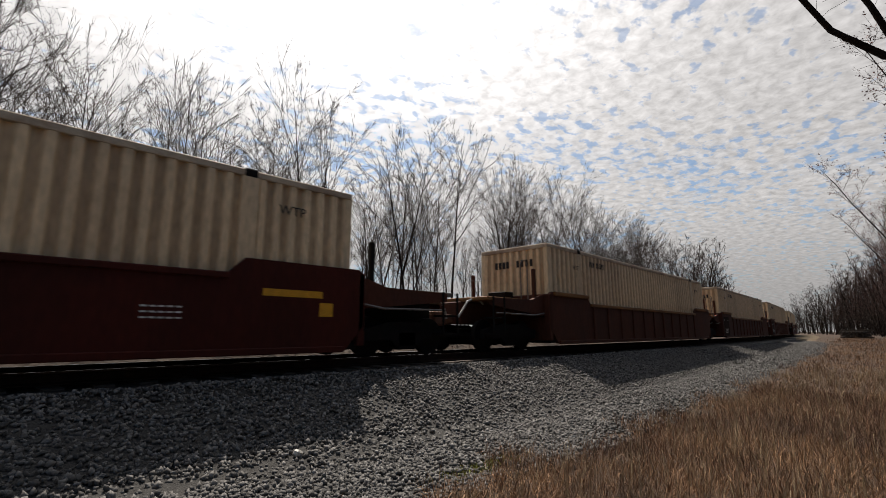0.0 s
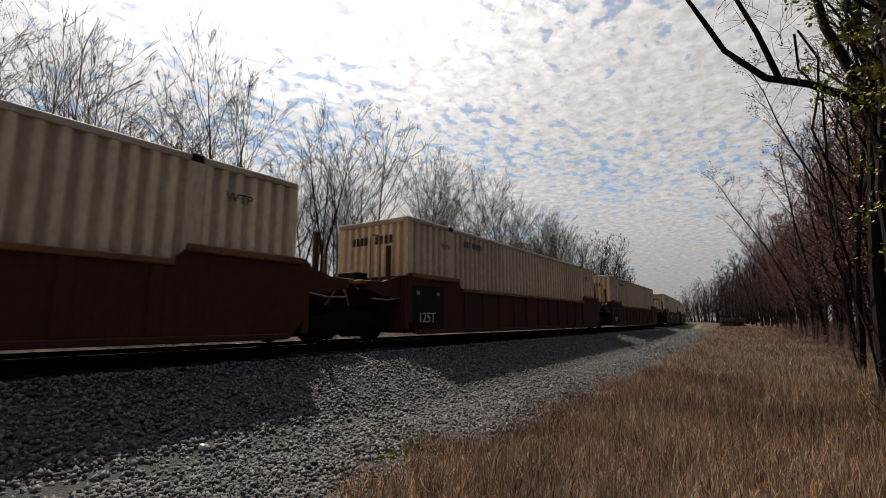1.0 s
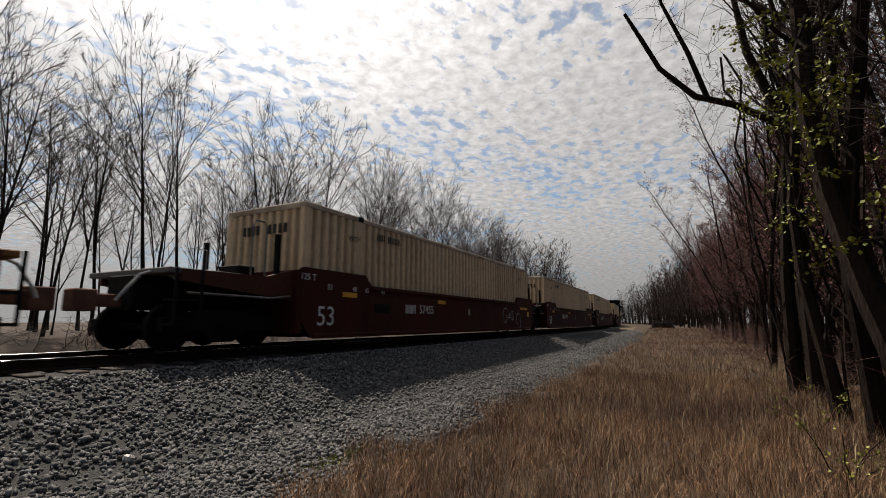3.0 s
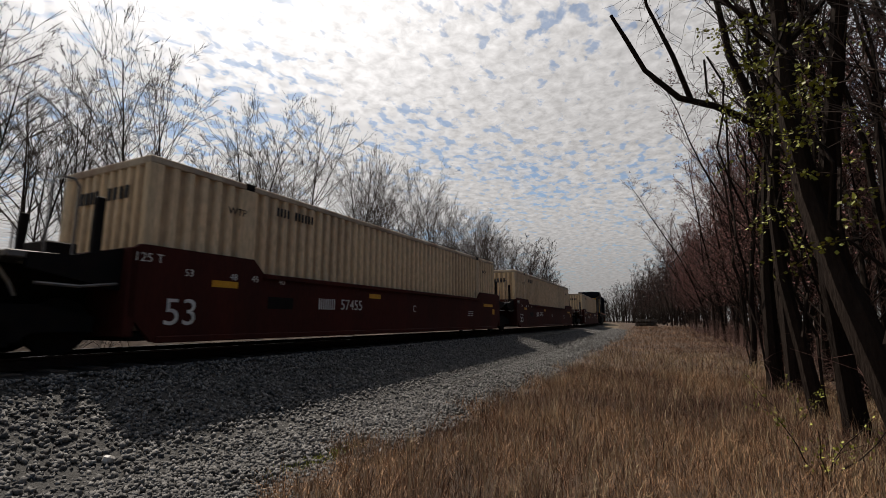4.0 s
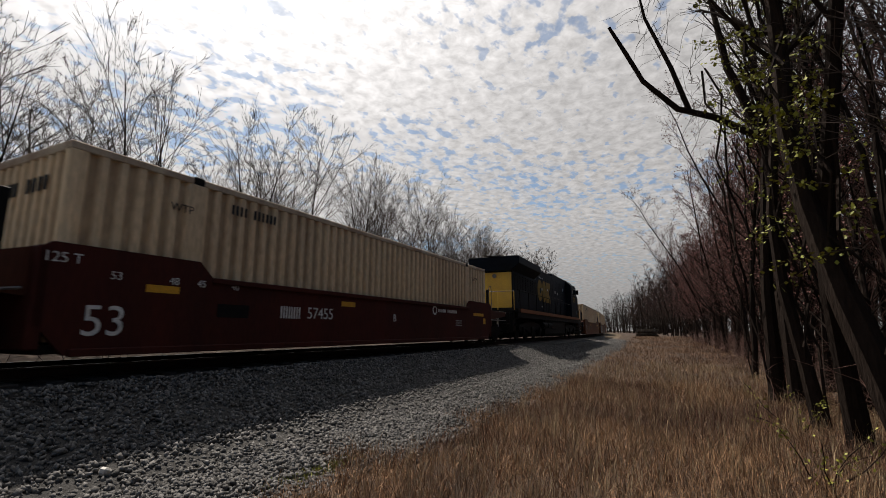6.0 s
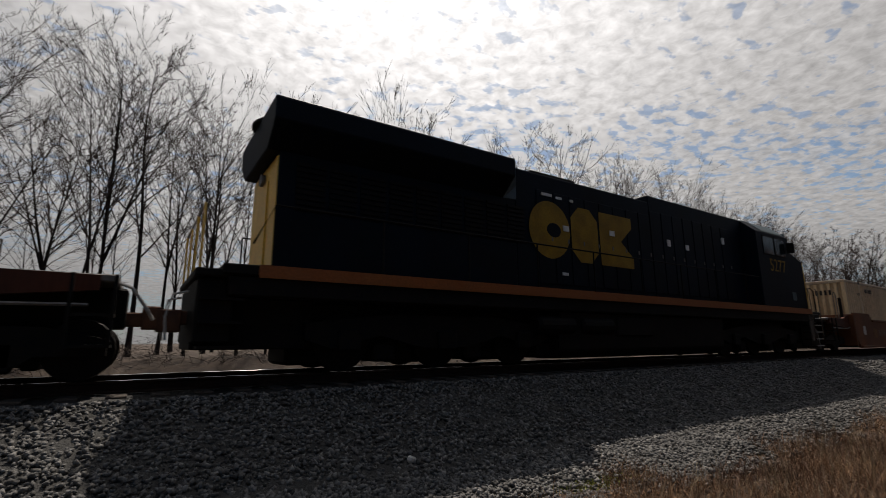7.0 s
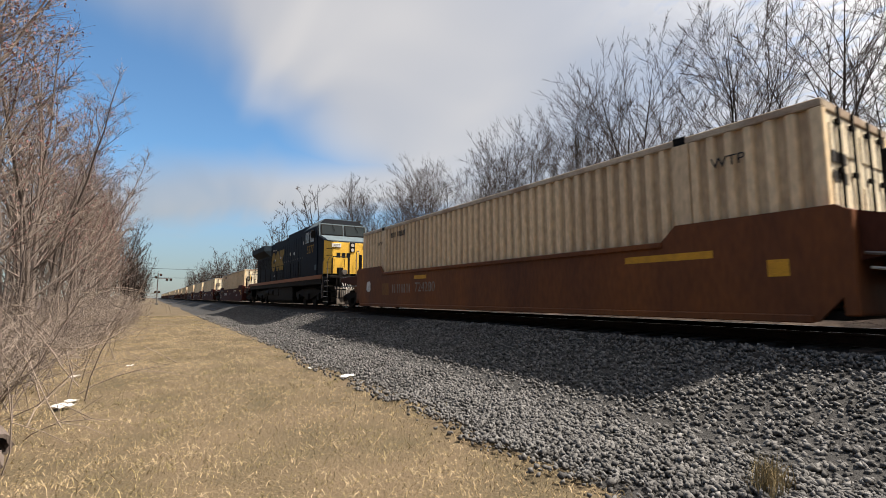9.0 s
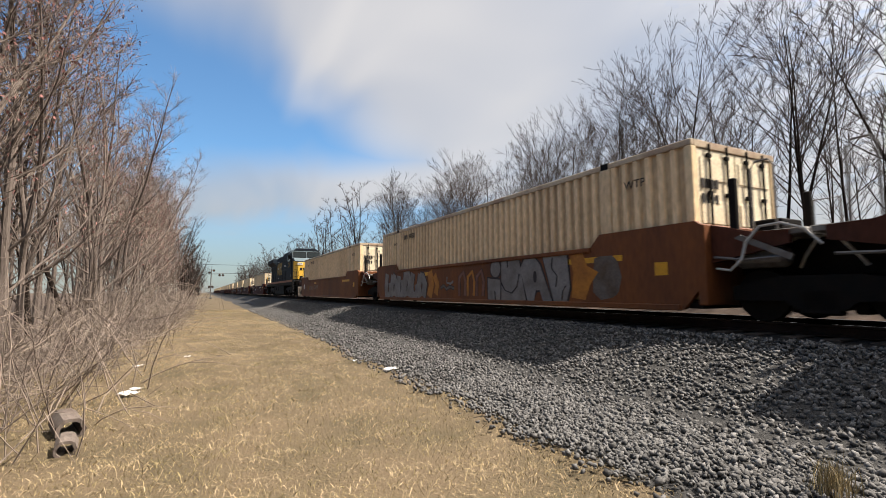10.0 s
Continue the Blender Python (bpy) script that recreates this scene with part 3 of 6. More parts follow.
def car_end(car, d, paint, coupled):
    """The platform and gear at one end; d is -1 or 1."""
    e1 = 11.0 if coupled else 9.72
    wall = paint
    paint = M_BROWN if paint is M_BROWN else M_BLACK
    def xs(a, b):
        return (min(d * a, d * b), max(d * a, d * b))
    part("bulkhead", soft(boxes((*xs(8.18, 8.34), -SIDE_Y, SIDE_Y, 0.25, 1.62)), 0.02), wall, car)
    part("end_platform", soft(boxes((*xs(8.34, e1), -1.25, 1.25, 1.32, 1.42)), 0.015), M_GREYSTEEL if paint is M_BLACK else M_CHORD, car)
    part("end_sill", soft(boxes((*xs(8.3, e1 + 0.1), -0.38, 0.38, 0.72, 1.32)), 0.03), paint, car)
    for y in (-1.28, 1.16):
        part("side_bracket", prism(((d * 8.3, 0.95), (d * (e1 - 0.2), 1.20), (d * (e1 - 0.2), 1.40), (d * 9.0, 1.42), (d * 8.3, 1.62)), "y", y, y + 0.12), M_BROWN if coupled or wall is M_ORANGE else paint, car)
    for y in (-1.16, 1.16):
        part("guide_post", soft(boxes((*xs(8.62, 8.74), y - 0.05, y + 0.05, 1.4, 2.35)), 0.015), paint, car)
    part("grab_rail", pipe(bmesh.new(), [(d * 8.95, -1.12, 1.4), (d * 8.95, -1.12, 2.45), (d * 9.02, -1.12, 2.55), (d * 9.22, -1.12, 2.55), (d * 9.29, -1.12, 2.45), (d * 9.29, -1.12, 1.4)], 0.018), M_GREYSTEEL, car)
    part("grab_rail", pipe(bmesh.new(), [(d * 8.95, 0.75, 1.4), (d * 8.95, 0.75, 2.1), (d * 9.35, 0.75, 2.1), (d * 9.35, 0.75, 1.4)], 0.018), M_GREYSTEEL, car)
    part("brake_box", soft(boxes((*xs(8.5, 8.95), -0.3, 0.35, 1.42, 1.72)), 0.02), M_BLACK, car)
    part("brake_pipe", pipe(bmesh.new(), [(d * 8.4, -1.3, 1.05), (d * 8.9, -1.32, 0.98), (d * (e1 - 0.3), -1.3, 1.0)], 0.025), M_GREYSTEEL, car)
    hose = [(d * (e1 - 0.5), -0.7, 1.25), (d * (e1 - 0.15), -0.72, 1.42), (d * (e1 + 0.15), -0.70, 1.30), (d * (e1 + 0.35), -0.66, 1.02), (d * (e1 + 0.45), -0.6, 0.85)]
    part("hose", pipe(bmesh.new(), hose, 0.026), M_HOSE, car, "pale rubber brake hose")
    if not coupled and d > 0 and wall is M_ORANGE:
        part("slack_lever", prism(((d * 8.75, 1.34), (d * 8.86, 1.38), (d * 9.6, 1.02), (d * 9.55, 0.94)), "y", -1.34, -1.30), M_GREYSTEEL, car, "scuffed grey brake lever")
        part("air_hose", pipe(bmesh.new(), [(d * 8.45, -1.33, 0.86), (d * 8.7, -1.38, 0.82), (d * 8.88, -1.38, 0.98), (d * 8.95, -1.36, 1.25), (d * 9.15, -1.34, 1.48), (d * 9.45, -1.34, 1.50), (d * 9.75, -1.33, 1.38), (d * 9.95, -1.32, 1.14)], 0.022), M_HOSE, car, "pale looping air hose")
        part("air_reservoir", pipe(bmesh.new(), [(d * 8.6, -0.95, 1.02), (d * 8.65, -0.95, 1.02), (d * 9.3, -0.95, 1.02), (d * 9.35, -0.95, 1.02)], [0.12, 0.17, 0.17, 0.12], 12), M_GREYSTEEL, car, "grey air reservoir")
    if coupled:
        part("coupler", soft(boxes((*xs(e1, e1 + 0.72), -0.11, 0.11, 0.76, 0.98), (*xs(e1 + 0.5, e1 + 0.85), -0.2, 0.16, 0.68, 1.04)), 0.02), M_RUST, car)
        part("step", boxes((*xs(e1 - 0.5, e1), -1.42, -1.12, 0.45, 0.49), (*xs(e1 - 0.5, e1), -1.42, -1.12, 0.85, 0.89), (*xs(e1 - 0.5, e1 - 0.46), -1.44, -1.40, 0.45, 1.4), (*xs(e1 - 0.04, e1), -1.44, -1.40, 0.45, 1.4)), M_BLACK, car)
        bogie(car, d * 9.75)
    elif d < 0:
        bogie(car, d * 9.75)


def graffiti_letter(x, z, w, h, seed):
    rnd = random.Random(seed)
    n = 14
    return [(x + w * (0.5 + (0.42 + 0.13 * rnd.random()) * math.copysign(abs(math.cos(a)) ** 0.55, math.cos(a))), z + h * (0.5 + (0.42 + 0.1 * rnd.random()) * math.copysign(abs(math.sin(a)) ** 0.55, math.sin(a)))) for a in [i * math.tau / n for i in range(n)]]


def build_well_car(kind, ends):
    """kind: red, orange or ribbed; ends: which of L and R carry a coupler."""
    car = new("well_car")
    paint = {"red": M_RED, "orange": M_ORANGE, "ribbed": M_BROWN}[kind]
    lo, mid, high = 0.17, 1.42, 1.69
    outline = [(-8.3, 0.62), (-7.9, lo), (7.9, lo), (8.3, 0.62), (8.3, high - 0.08), (8.18, high), (6.0, high), (5.72, mid), (-5.72, mid), (-6.0, high), (-8.18, high), (-8.3, high - 0.08)]
    for y in (-SIDE_Y, SIDE_Y - 0.09):
        part("side_wall", prism(outline, "y", y, y + 0.09), paint, car)
    chord = M_CHORD if kind == "ribbed" else paint
    for y in (-SIDE_Y - 0.05, SIDE_Y - 0.06):
        part("top_chord", soft(boxes((-5.74, 5.74, y, y + 0.11, mid - 0.09, mid + 0.012)), 0.015), chord, car)
        part("bottom_sill", soft(boxes((-7.85, 7.85, y, y + 0.11, lo - 0.02, lo + 0.09)), 0.015), paint, car)
    part("well_floor", boxes((-8.2, 8.2, -SIDE_Y + 0.1, SIDE_Y - 0.1, lo + 0.02, lo + 0.14)), M_BLACK, car)
    y = -SIDE_Y
    if kind == "ribbed":
        rib = None
        for i in range(11):
            x = -5.5 + i * 1.1
            if rib is None:
                rib = part("rib", soft(boxes((-0.09, 0.09, y - 0.045, y + 0.02, lo + 0.09, mid - 0.09)), 0.015), paint, car)
                rib.matrix_basis = pose(x, 0, 0)
            else:
                again(rib, car, pose(x, 0, 0))
        part("end_chord", soft(boxes((-8.1, -5.9, y - 0.06, y + 0.03, high - 0.12, high + 0.01)), 0.02), M_CHORD, car)
        part("end_chord", soft(boxes((5.9, 8.1, y - 0.06, y + 0.03, high - 0.12, high + 0.01)), 0.02), M_CHORD, car)
        if ends != "L":
            part("dark_panel", flat_shape(((-8.1, 0.28), (-6.7, 0.28), (-6.7, 1.40), (-8.1, 1.40)), y - 0.004), M_RUSTDARK, car)
            lettering("load_class", "125T", 0.36, M_WHITE, car, pose(-7.45, y - 0.008, 0.56, 90))
            lettering("slot_mark", "53", 0.14, M_WHITE, car, pose(-7.85, y - 0.008, 1.20, 90))
            lettering("slot_mark", "48", 0.14, M_WHITE, car, pose(-6.95, y - 0.008, 1.20, 90))
    else:
        for x0, x1 in ((-3.2, -2.4), (5.0, 6.6)) if kind == "orange" else ((-6.9, -6.35), (-2.1, -1.55), (6.3, 7.4)):
            part("reflector", flat_shape(((x0, 1.10), (x1, 1.10), (x1, 1.22), (x0, 1.22)), y - 0.004), M_YELLOW, car, "yellow reflective strip")
        part("label_plate", flat_shape(((7.35, 0.78), (7.62, 0.78), (7.62, 1.02), (7.35, 1.02)), y - 0.004), M_YELLOW, car, "yellow square label")
        if kind == "red":
            part("notice", flat_shape(((-5.6, 0.74), (-4.9, 0.74), (-4.9, 0.98), (-5.6, 0.98)), y - 0.004), M_BLACK, car)
        if kind == "red":
            lettering("length_mark", "53", 0.62, M_WHITE, car, pose(-7.45, y - 0.006, 0.62, 90))
            for t, x in (("53", -7.35), ("48", -6.45), ("45", -5.95), ("40", -5.25)):
                lettering("slot_mark", t, 0.17, M_WHITE, car, pose(x, y - 0.006, 1.30, 90))
            lettering("load_class", "125 T", 0.20, M_WHITE, car, pose(-8.05, y - 0.006, 1.48, 90))
            lettering("unit_letter", "C" if ends == "" else "B", 0.30, M_WHITE, car, pose(0.35, y - 0.006, 0.86, 90))
            id_bars("owner_mark", 8, 0.04, 0.25, 0.035, -4.08, 0.76, y - 0.004, car, M_WHITE)
            lettering("car_number", "57455", 0.36, M_WHITE, car, pose(-2.85, y - 0.006, 0.88, 90))
            if ends == "LR":
                ring = [(2.9 + 0.16 * math.cos(a), 1.2 + 0.16 * math.sin(a)) for a in [radians(d) for d in range(0, 351, 15)]]
                part("owner_badge", flat_shape(ring, y - 0.004), M_WHITE, car, "round white badge")
                part("badge_centre", flat_shape([(2.9 + (px - 2.9) * 0.62, 1.2 + (pz - 1.2) * 0.62) for px, pz in ring], y - 0.008), M_RED, car)
                id_bars("owner_line", 7, 0.06, 0.11, 0.03, 3.15, 1.14, y - 0.004, car, M_WHITE)
                id_bars("owner_line", 9, 0.06, 0.11, 0.03, 3.9, 1.14, y - 0.004, car, M_WHITE)
            if ends == "L":
                for cx, cz, r, a0 in ((4.2, 0.75, 0.42, 40), (5.1, 0.85, 0.3, 160), (5.9, 0.6, 0.45, 280)):
                    arc = [(cx + r * (1 - k / 26) * math.cos(radians(a0 + 22 * k)), y - 0.006, cz + r * (1 - k / 26) * math.sin(radians(a0 + 22 * k))) for k in range(17)]
                    part("spray_swirl", pipe(bmesh.new(), arc, 0.03, 5), M_GRAFF_GREY, car, "pale spray-painted swirl")
            for z in (0.70, 0.78, 0.86):
                id_bars("fine_print", 5, 0.08, 0.025, 0.03, 4.6, z, y - 0.004, car, M_WHITE)
        else:
            part("owner_patch", flat_shape(graffiti_letter(-7.25, 0.72, 0.42, 0.42, 4), y - 0.004), M_WHITE, car)
            part("owner_panel", flat_shape(((-5.75, 0.58), (-5.17, 0.58), (-5.17, 1.02), (-5.75, 1.02)), y - 0.004), M_CHORD, car, "faded tan painted panel")
            if ends == "L":
                for k in range(4):
                    id_bars("owner_mark", 2, 0.07, 0.30, 0.09, -4.85 + 0.37 * k, 0.66, y - 0.004, car, M_STENCIL)
                lettering("car_number", "724280", 0.44, M_STENCIL, car, pose(-2.5, y - 0.006, 0.82, 90))
            if ends == "":
                def sprayed(shape, mat, lift=0.008, rim=0.045):
                    """One painted shape with a dark rim a little larger than it."""
                    cx, cz = sum(p[0] for p in shape) / len(shape), sum(p[1] for p in shape) / len(shape)
                    if rim:
                        back = [(px + math.copysign(rim, px - cx), min(1.425, max(0.15, pz + math.copysign(rim, pz - cz)))) for px, pz in shape]
                        part("spray_outline", flat_shape(back, y - 0.004), M_GRAFF_DARK, car)
                    part("spray_letter", flat_shape(shape, y - lift), mat, car)

                def oval(x, z, a, h, n=16):
                    return [(x + a * math.cos(k * math.tau / n), z + h * math.sin(k * math.tau / n)) for k in range(n)]

                def stroke(pts, w, mat, lift, rim=0.05):
                    """A broad sprayed line with a dark rim behind it."""
                    for name, extra, m, up in (("spray_outline", rim, M_GRAFF_DARK, lift - 0.003), ("spray_stroke", 0.0, mat, lift)):
                        left, right = [], []
                        for k, (px, pz) in enumerate(pts):
                            (ax, az), (bx, bz) = pts[max(k - 1, 0)], pts[min(k + 1, len(pts) - 1)]
                            n = math.hypot(bx - ax, bz - az)
                            ux, uz = -(bz - az) / n * (w / 2 + extra), (bx - ax) / n * (w / 2 + extra)
                            left.append((px + ux, min(1.40, max(0.17, pz + uz)))); right.append((px - ux, min(1.40, max(0.17, pz - uz))))
                        part(name, flat_shape(left + right[::-1], y - up), m, car)

                r = random.Random(71)
                for i in range(6):
                    x, top = -7.1 + i * 0.74, 1.30 - 0.07 * (i % 3)
                    stroke([(x + 0.12, 0.28), (x + 0.06 + r.uniform(-0.05, 0.05), 0.7), (x + 0.16, top)], 0.40, M_GRAFF_GREY, 0.008 + 0.0004 * i)
                    stroke([(x + 0.14, top - 0.1), (x + 0.40, top - r.uniform(0.02, 0.2)), (x + 0.58, 0.8), (x + 0.44, 0.30)] if i % 2 else [(x + 0.10, 0.38), (x + 0.40, 0.30), (x + 0.62, 0.52), (x + 0.56, r.uniform(0.75, 1.0))], 0.38, M_GRAFF_GREY, 0.0105 + 0.0004 * i)
                stroke([(-2.45, 0.3), (-2.25, 0.75), (-2.4, 1.25)], 0.42, M_GRAFF_ORANGE, 0.007, 0.0)
                stroke([(-2.0, 1.1), (-1.75, 0.75), (-1.9, 0.4)], 0.30, M_GRAFF_ORANGE, 0.0076, 0.0)
                stroke([(-1.5, 0.62), (-1.25, 0.70), (-1.05, 0.58), (-0.8, 0.66), (-0.5, 0.60)], 0.07, M_GRAFF_DULL, 0.008, 0.03)
                stroke([(-1.0, 1.0), (-1.02, 0.80), (-0.75, 0.76), (-0.55, 0.84)], 0.07, M_GRAFF_GREY, 0.009, 0.0)
                for i in range(3):
                    x = -0.15 + 0.55 * i
                    stroke([(x, 0.35), (x + 0.02, 0.95), (x + 0.3, 1.12), (x + 0.42, 0.8), (x + 0.38, 0.36)], 0.13, M_GRAFF_ORANGE if i % 2 else M_GRAFF_PINK, 0.008 + 0.0005 * i, 0.025)
                sprayed(oval(2.02, 1.14, 0.25, 0.24), M_GRAFF_GREY, 0.014)
                sprayed([(1.62, 0.27), (2.24, 0.2), (2.26, 0.82), (1.6, 0.88)], M_GRAFF_GREY, 0.010)
                sprayed([(2.32, 1.37), (3.14, 1.38), (3.42, 0.27), (2.9, 0.22), (2.3, 0.24)], M_GRAFF_GREY, 0.011)
                sprayed([(3.5, 0.24), (3.2, 1.1), (3.4, 1.36), (3.78, 1.38), (4.02, 1.15), (4.45, 0.25), (4.12, 0.24), (4.0, 0.52), (3.84, 0.52), (3.76, 0.26)], M_GRAFF_GREY, 0.012)
                sprayed([(4.12, 1.38), (5.0, 1.37), (5.08, 0.6), (4.96, 0.24), (4.52, 0.24)], M_GRAFF_GREY, 0.013)
                part("spray_letter", flat_shape(oval(3.82, 0.86, 0.07, 0.15), y - 0.016), M_GRAFF_DARK, car)
                for st in (((2.3, 0.75), (2.5, 0.52), (2.8, 0.45), (3.05, 0.62), (3.16, 0.95)), ((4.5, 1.3), (4.46, 1.05), (4.66, 0.85), (4.6, 0.6)), ((4.8, 0.28), (4.84, 0.5), (4.95, 0.62)), ((2.62, 1.36), (2.64, 1.15)), ((2.0, 0.24), (1.98, 0.5))):
                    part("spray_stroke", pipe(bmesh.new(), [(px, y - 0.014, pz) for px, pz in st], 0.017, 5), M_GRAFF_DARK, car)
                sprayed([(5.12, 0.35), (5.2, 0.9), (5.1, 1.3), (5.5, 1.36), (5.62, 1.05), (5.95, 0.9), (5.7, 0.62), (5.55, 0.3)], M_GRAFF_ORANGE, 0.008, 0)
                sprayed(graffiti_letter(5.75, 0.3, 0.8, 0.95, 77), M_GRAFF_DULL, 0.0065, 0)
    car_end(car, -1, paint, "L" in ends)
    car_end(car, 1, paint, "R" in ends)
    looks = {"red": "dark oxide-red well car with white markings", "orange": "faded orange-brown well car with yellow reflectors", "ribbed": "rusty brown well car with ribbed sides"}[kind]
    if kind == "orange" and ends == "":
        looks = "orange-brown well car covered in silver graffiti"
    return tagged(car, looks + " on the rails", "rail car", "well cars of the train")


# where each container begins, metres behind the locomotive's middle; kind of car; coupled ends
UNITS = [(-31.0, "red", "LR"), (-55.6, "red", "R"), (-75.05, "red", ""), (-94.55, "red", "L"), (-118.45, "ribbed", "R"), (-138.0, "ribbed", ""), (-157.6, "ribbed", "L"),
         (-180.85, "red", "R"), (-200.35, "red", ""), (-219.85, "red", "L")]
for k in range(3):
    a = -243.7 - 62.85 * k
    UNITS += [(a, "ribbed", "R"), (a - 19.5, "ribbed", ""), (a - 39.0, "ribbed", "L")]
UNITS += [(15.0, "orange", "L"), (34.85, "orange", ""), (54.35, "orange", "R"), (77.9, "red", "L"), (97.4, "red", ""), (116.9, "red", "R")]
MOVING = []
_made = {}
_box = None
for left, kind, ends in UNITS:
    if (kind, ends) in _made:
        car = copy_thing(_made[kind, ends], Matrix())
    else:
        car = _made[kind, ends] = build_well_car(kind, ends)
    if _box is None:
        load = _box = build_container()
    else:
        load = copy_thing(_box, Matrix())
    MOVING += [(left + BOX_L / 2, car, 0.0), (left + BOX_L / 2, load, 0.345)]


# ---- the locomotive, its cab looking back along the train ----
def build_locomotive():
    lo = new("diesel_locomotive")
    part("underframe", soft(boxes((-10.6, 10.75, -1.45, 1.45, 1.18, 1.5)), 0.03), M_BLACK, lo)
    part("walkway", soft(boxes((-10.7, 8.6, -1.5, 1.5, 1.5, 1.66)), 0.02), M_BLACK, lo)
    for y in (-1.508, 1.503):
        part("sill_stripe", boxes((-10.2, 10.0, y, y + 0.005, 1.47, 1.67)), M_STRIPE, lo, "orange-yellow stripe along the sill")
    part("fuel_tank", soft(prism(((-1.3, 0.30), (-1.1, 0.12), (1.1, 0.12), (1.3, 0.30), (1.34, 1.19), (-1.34, 1.19)), "x", -3.6, 3.6), 0.04), M_BLACK, lo)
    for x in (-4.3, -2.9):
        part("air_tank", pipe(bmesh.new(), [(x, -1.22, 0.86), (x + 0.06, -1.22, 0.86), (x + 1.12, -1.22, 0.86), (x + 1.18, -1.22, 0.86)], [0.16, 0.22, 0.22, 0.16], 14), M_BLACK, lo, "black air reservoir")
    part("end_beam", soft(boxes((-11.0, -10.5, -1.3, 1.3, 0.5, 1.45)), 0.03), M_BLACK, lo)
    part("battery_box", soft(boxes((-1.6, -0.1, -1.36, -1.1, 0.62, 1.12)), 0.03), M_BLACK, lo)
    for cx in (-6.6, 6.6):
        b = part("bogie", soft(boxes((cx - 2.9, cx + 2.9, -0.66, 0.66, 0.30, 1.19)), 0.04), M_BLACK, lo, "black six-wheel bogie")
        for y in (-1.16, 0.98):
            part("side_frame", prism(((cx - 2.75, 0.55), (cx - 2.3, 0.40), (cx - 1.4, 0.62), (cx - 0.5, 0.40), (cx + 0.5, 0.40), (cx + 1.4, 0.62), (cx + 2.3, 0.40), (cx + 2.75, 0.55), (cx + 2.75, 0.82), (cx + 1.2, 1.0), (cx - 1.2, 1.0), (cx - 2.75, 0.82)), "y", y, y + 0.18), M_BLACK, b)
        for dx in (-2.0, 0.0, 2.0):
            wheelset(b, cx + dx, 0.52)
            part("traction_motor", soft(boxes((cx + dx - 0.92, cx + dx - 0.12, -0.62, 0.62, 0.12, 0.78)), 0.06), M_BLACK, b)
            part("brake_rigging", soft(boxes((cx + dx + 0.56, cx + dx + 0.98, -1.02, 1.02, 0.16, 0.50)), 0.05), M_BLACK, b)
            part("axle_box", soft(boxes((cx + dx - 0.2, cx + dx + 0.2, -1.25, -1.1, 0.36, 0.72)), 0.03), M_BLACK, b)
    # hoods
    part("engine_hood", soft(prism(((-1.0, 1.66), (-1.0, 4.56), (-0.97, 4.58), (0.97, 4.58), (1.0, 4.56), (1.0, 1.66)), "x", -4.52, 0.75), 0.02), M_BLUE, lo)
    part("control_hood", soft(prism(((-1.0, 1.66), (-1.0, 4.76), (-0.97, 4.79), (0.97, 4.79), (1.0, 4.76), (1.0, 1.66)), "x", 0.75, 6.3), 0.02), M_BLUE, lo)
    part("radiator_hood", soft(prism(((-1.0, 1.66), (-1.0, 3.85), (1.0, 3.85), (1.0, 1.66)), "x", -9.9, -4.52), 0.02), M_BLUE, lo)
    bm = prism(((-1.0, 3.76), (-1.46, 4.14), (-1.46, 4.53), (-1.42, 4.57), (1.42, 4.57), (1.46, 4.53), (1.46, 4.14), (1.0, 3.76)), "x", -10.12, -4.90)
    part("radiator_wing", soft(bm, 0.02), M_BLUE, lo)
    bm = bmesh.new()
    a = [bm.verts.new((-4.90, y, z)) for y, z in ((-1.46, 4.14), (-1.46, 4.53), (-1.42, 4.57), (1.42, 4.57), (1.46, 4.53), (1.46, 4.14), (1.0, 3.76), (-1.0, 3.76))]
    b = [bm.verts.new((-4.50, y, z)) for y, z in ((-1.01, 4.1), (-1.01, 4.5), (-0.98, 4.56), (0.98, 4.56), (1.01, 4.5), (1.01, 4.1), (1.0, 3.78), (-1.0, 3.78))]
    for i in range(8):
        bm.faces.new((a[i], a[(i + 1) % 8], b[(i + 1) % 8], b[i]))
    bm.faces.new(a[::-1]); bm.faces.new(b)
    bmesh.ops.recalc_face_normals(bm, faces=bm.faces)
    part("wing_fairing", bm, M_LGREY, lo, "grey-blue sloped fairing")
    part("rear_panel", soft(boxes((-9.92, -9.895, -0.95, 0.95, 1.75, 3.7)), 0.005), M_LYELLOW, lo, "yellow panel on the hood's end")
    part("rear_door", soft(boxes((-9.945, -9.92, -0.35, 0.35, 1.75, 3.4)), 0.005), M_LYELLOW, lo)
    part("rear_headlight", pipe(bmesh.new(), [(-9.93, 0, 3.5), (-10.0, 0, 3.5)], 0.12, 12), M_GREYSTEEL, lo)
    for i in range(9):
        x = -9.6 + i * 0.60
        part("grille", boxes(*[(x, x + 0.52, -1.03, -0.995, 2.75 + k * 0.10, 2.81 + k * 0.10) for k in range(9)]), M_BLACK, lo)
    for i in range(16):
        x = -3.85 + i * 0.575
        d = part("hood_door", soft(boxes((x, x + 0.53, -1.022, -0.995, 1.85, 4.15 if x < 0.5 else 4.3)), 0.008), M_BLUE, lo)
        part("latch", boxes((x + 0.44, x + 0.48, -1.04, -1.02, 2.9, 3.0)), M_GREYSTEEL, d)
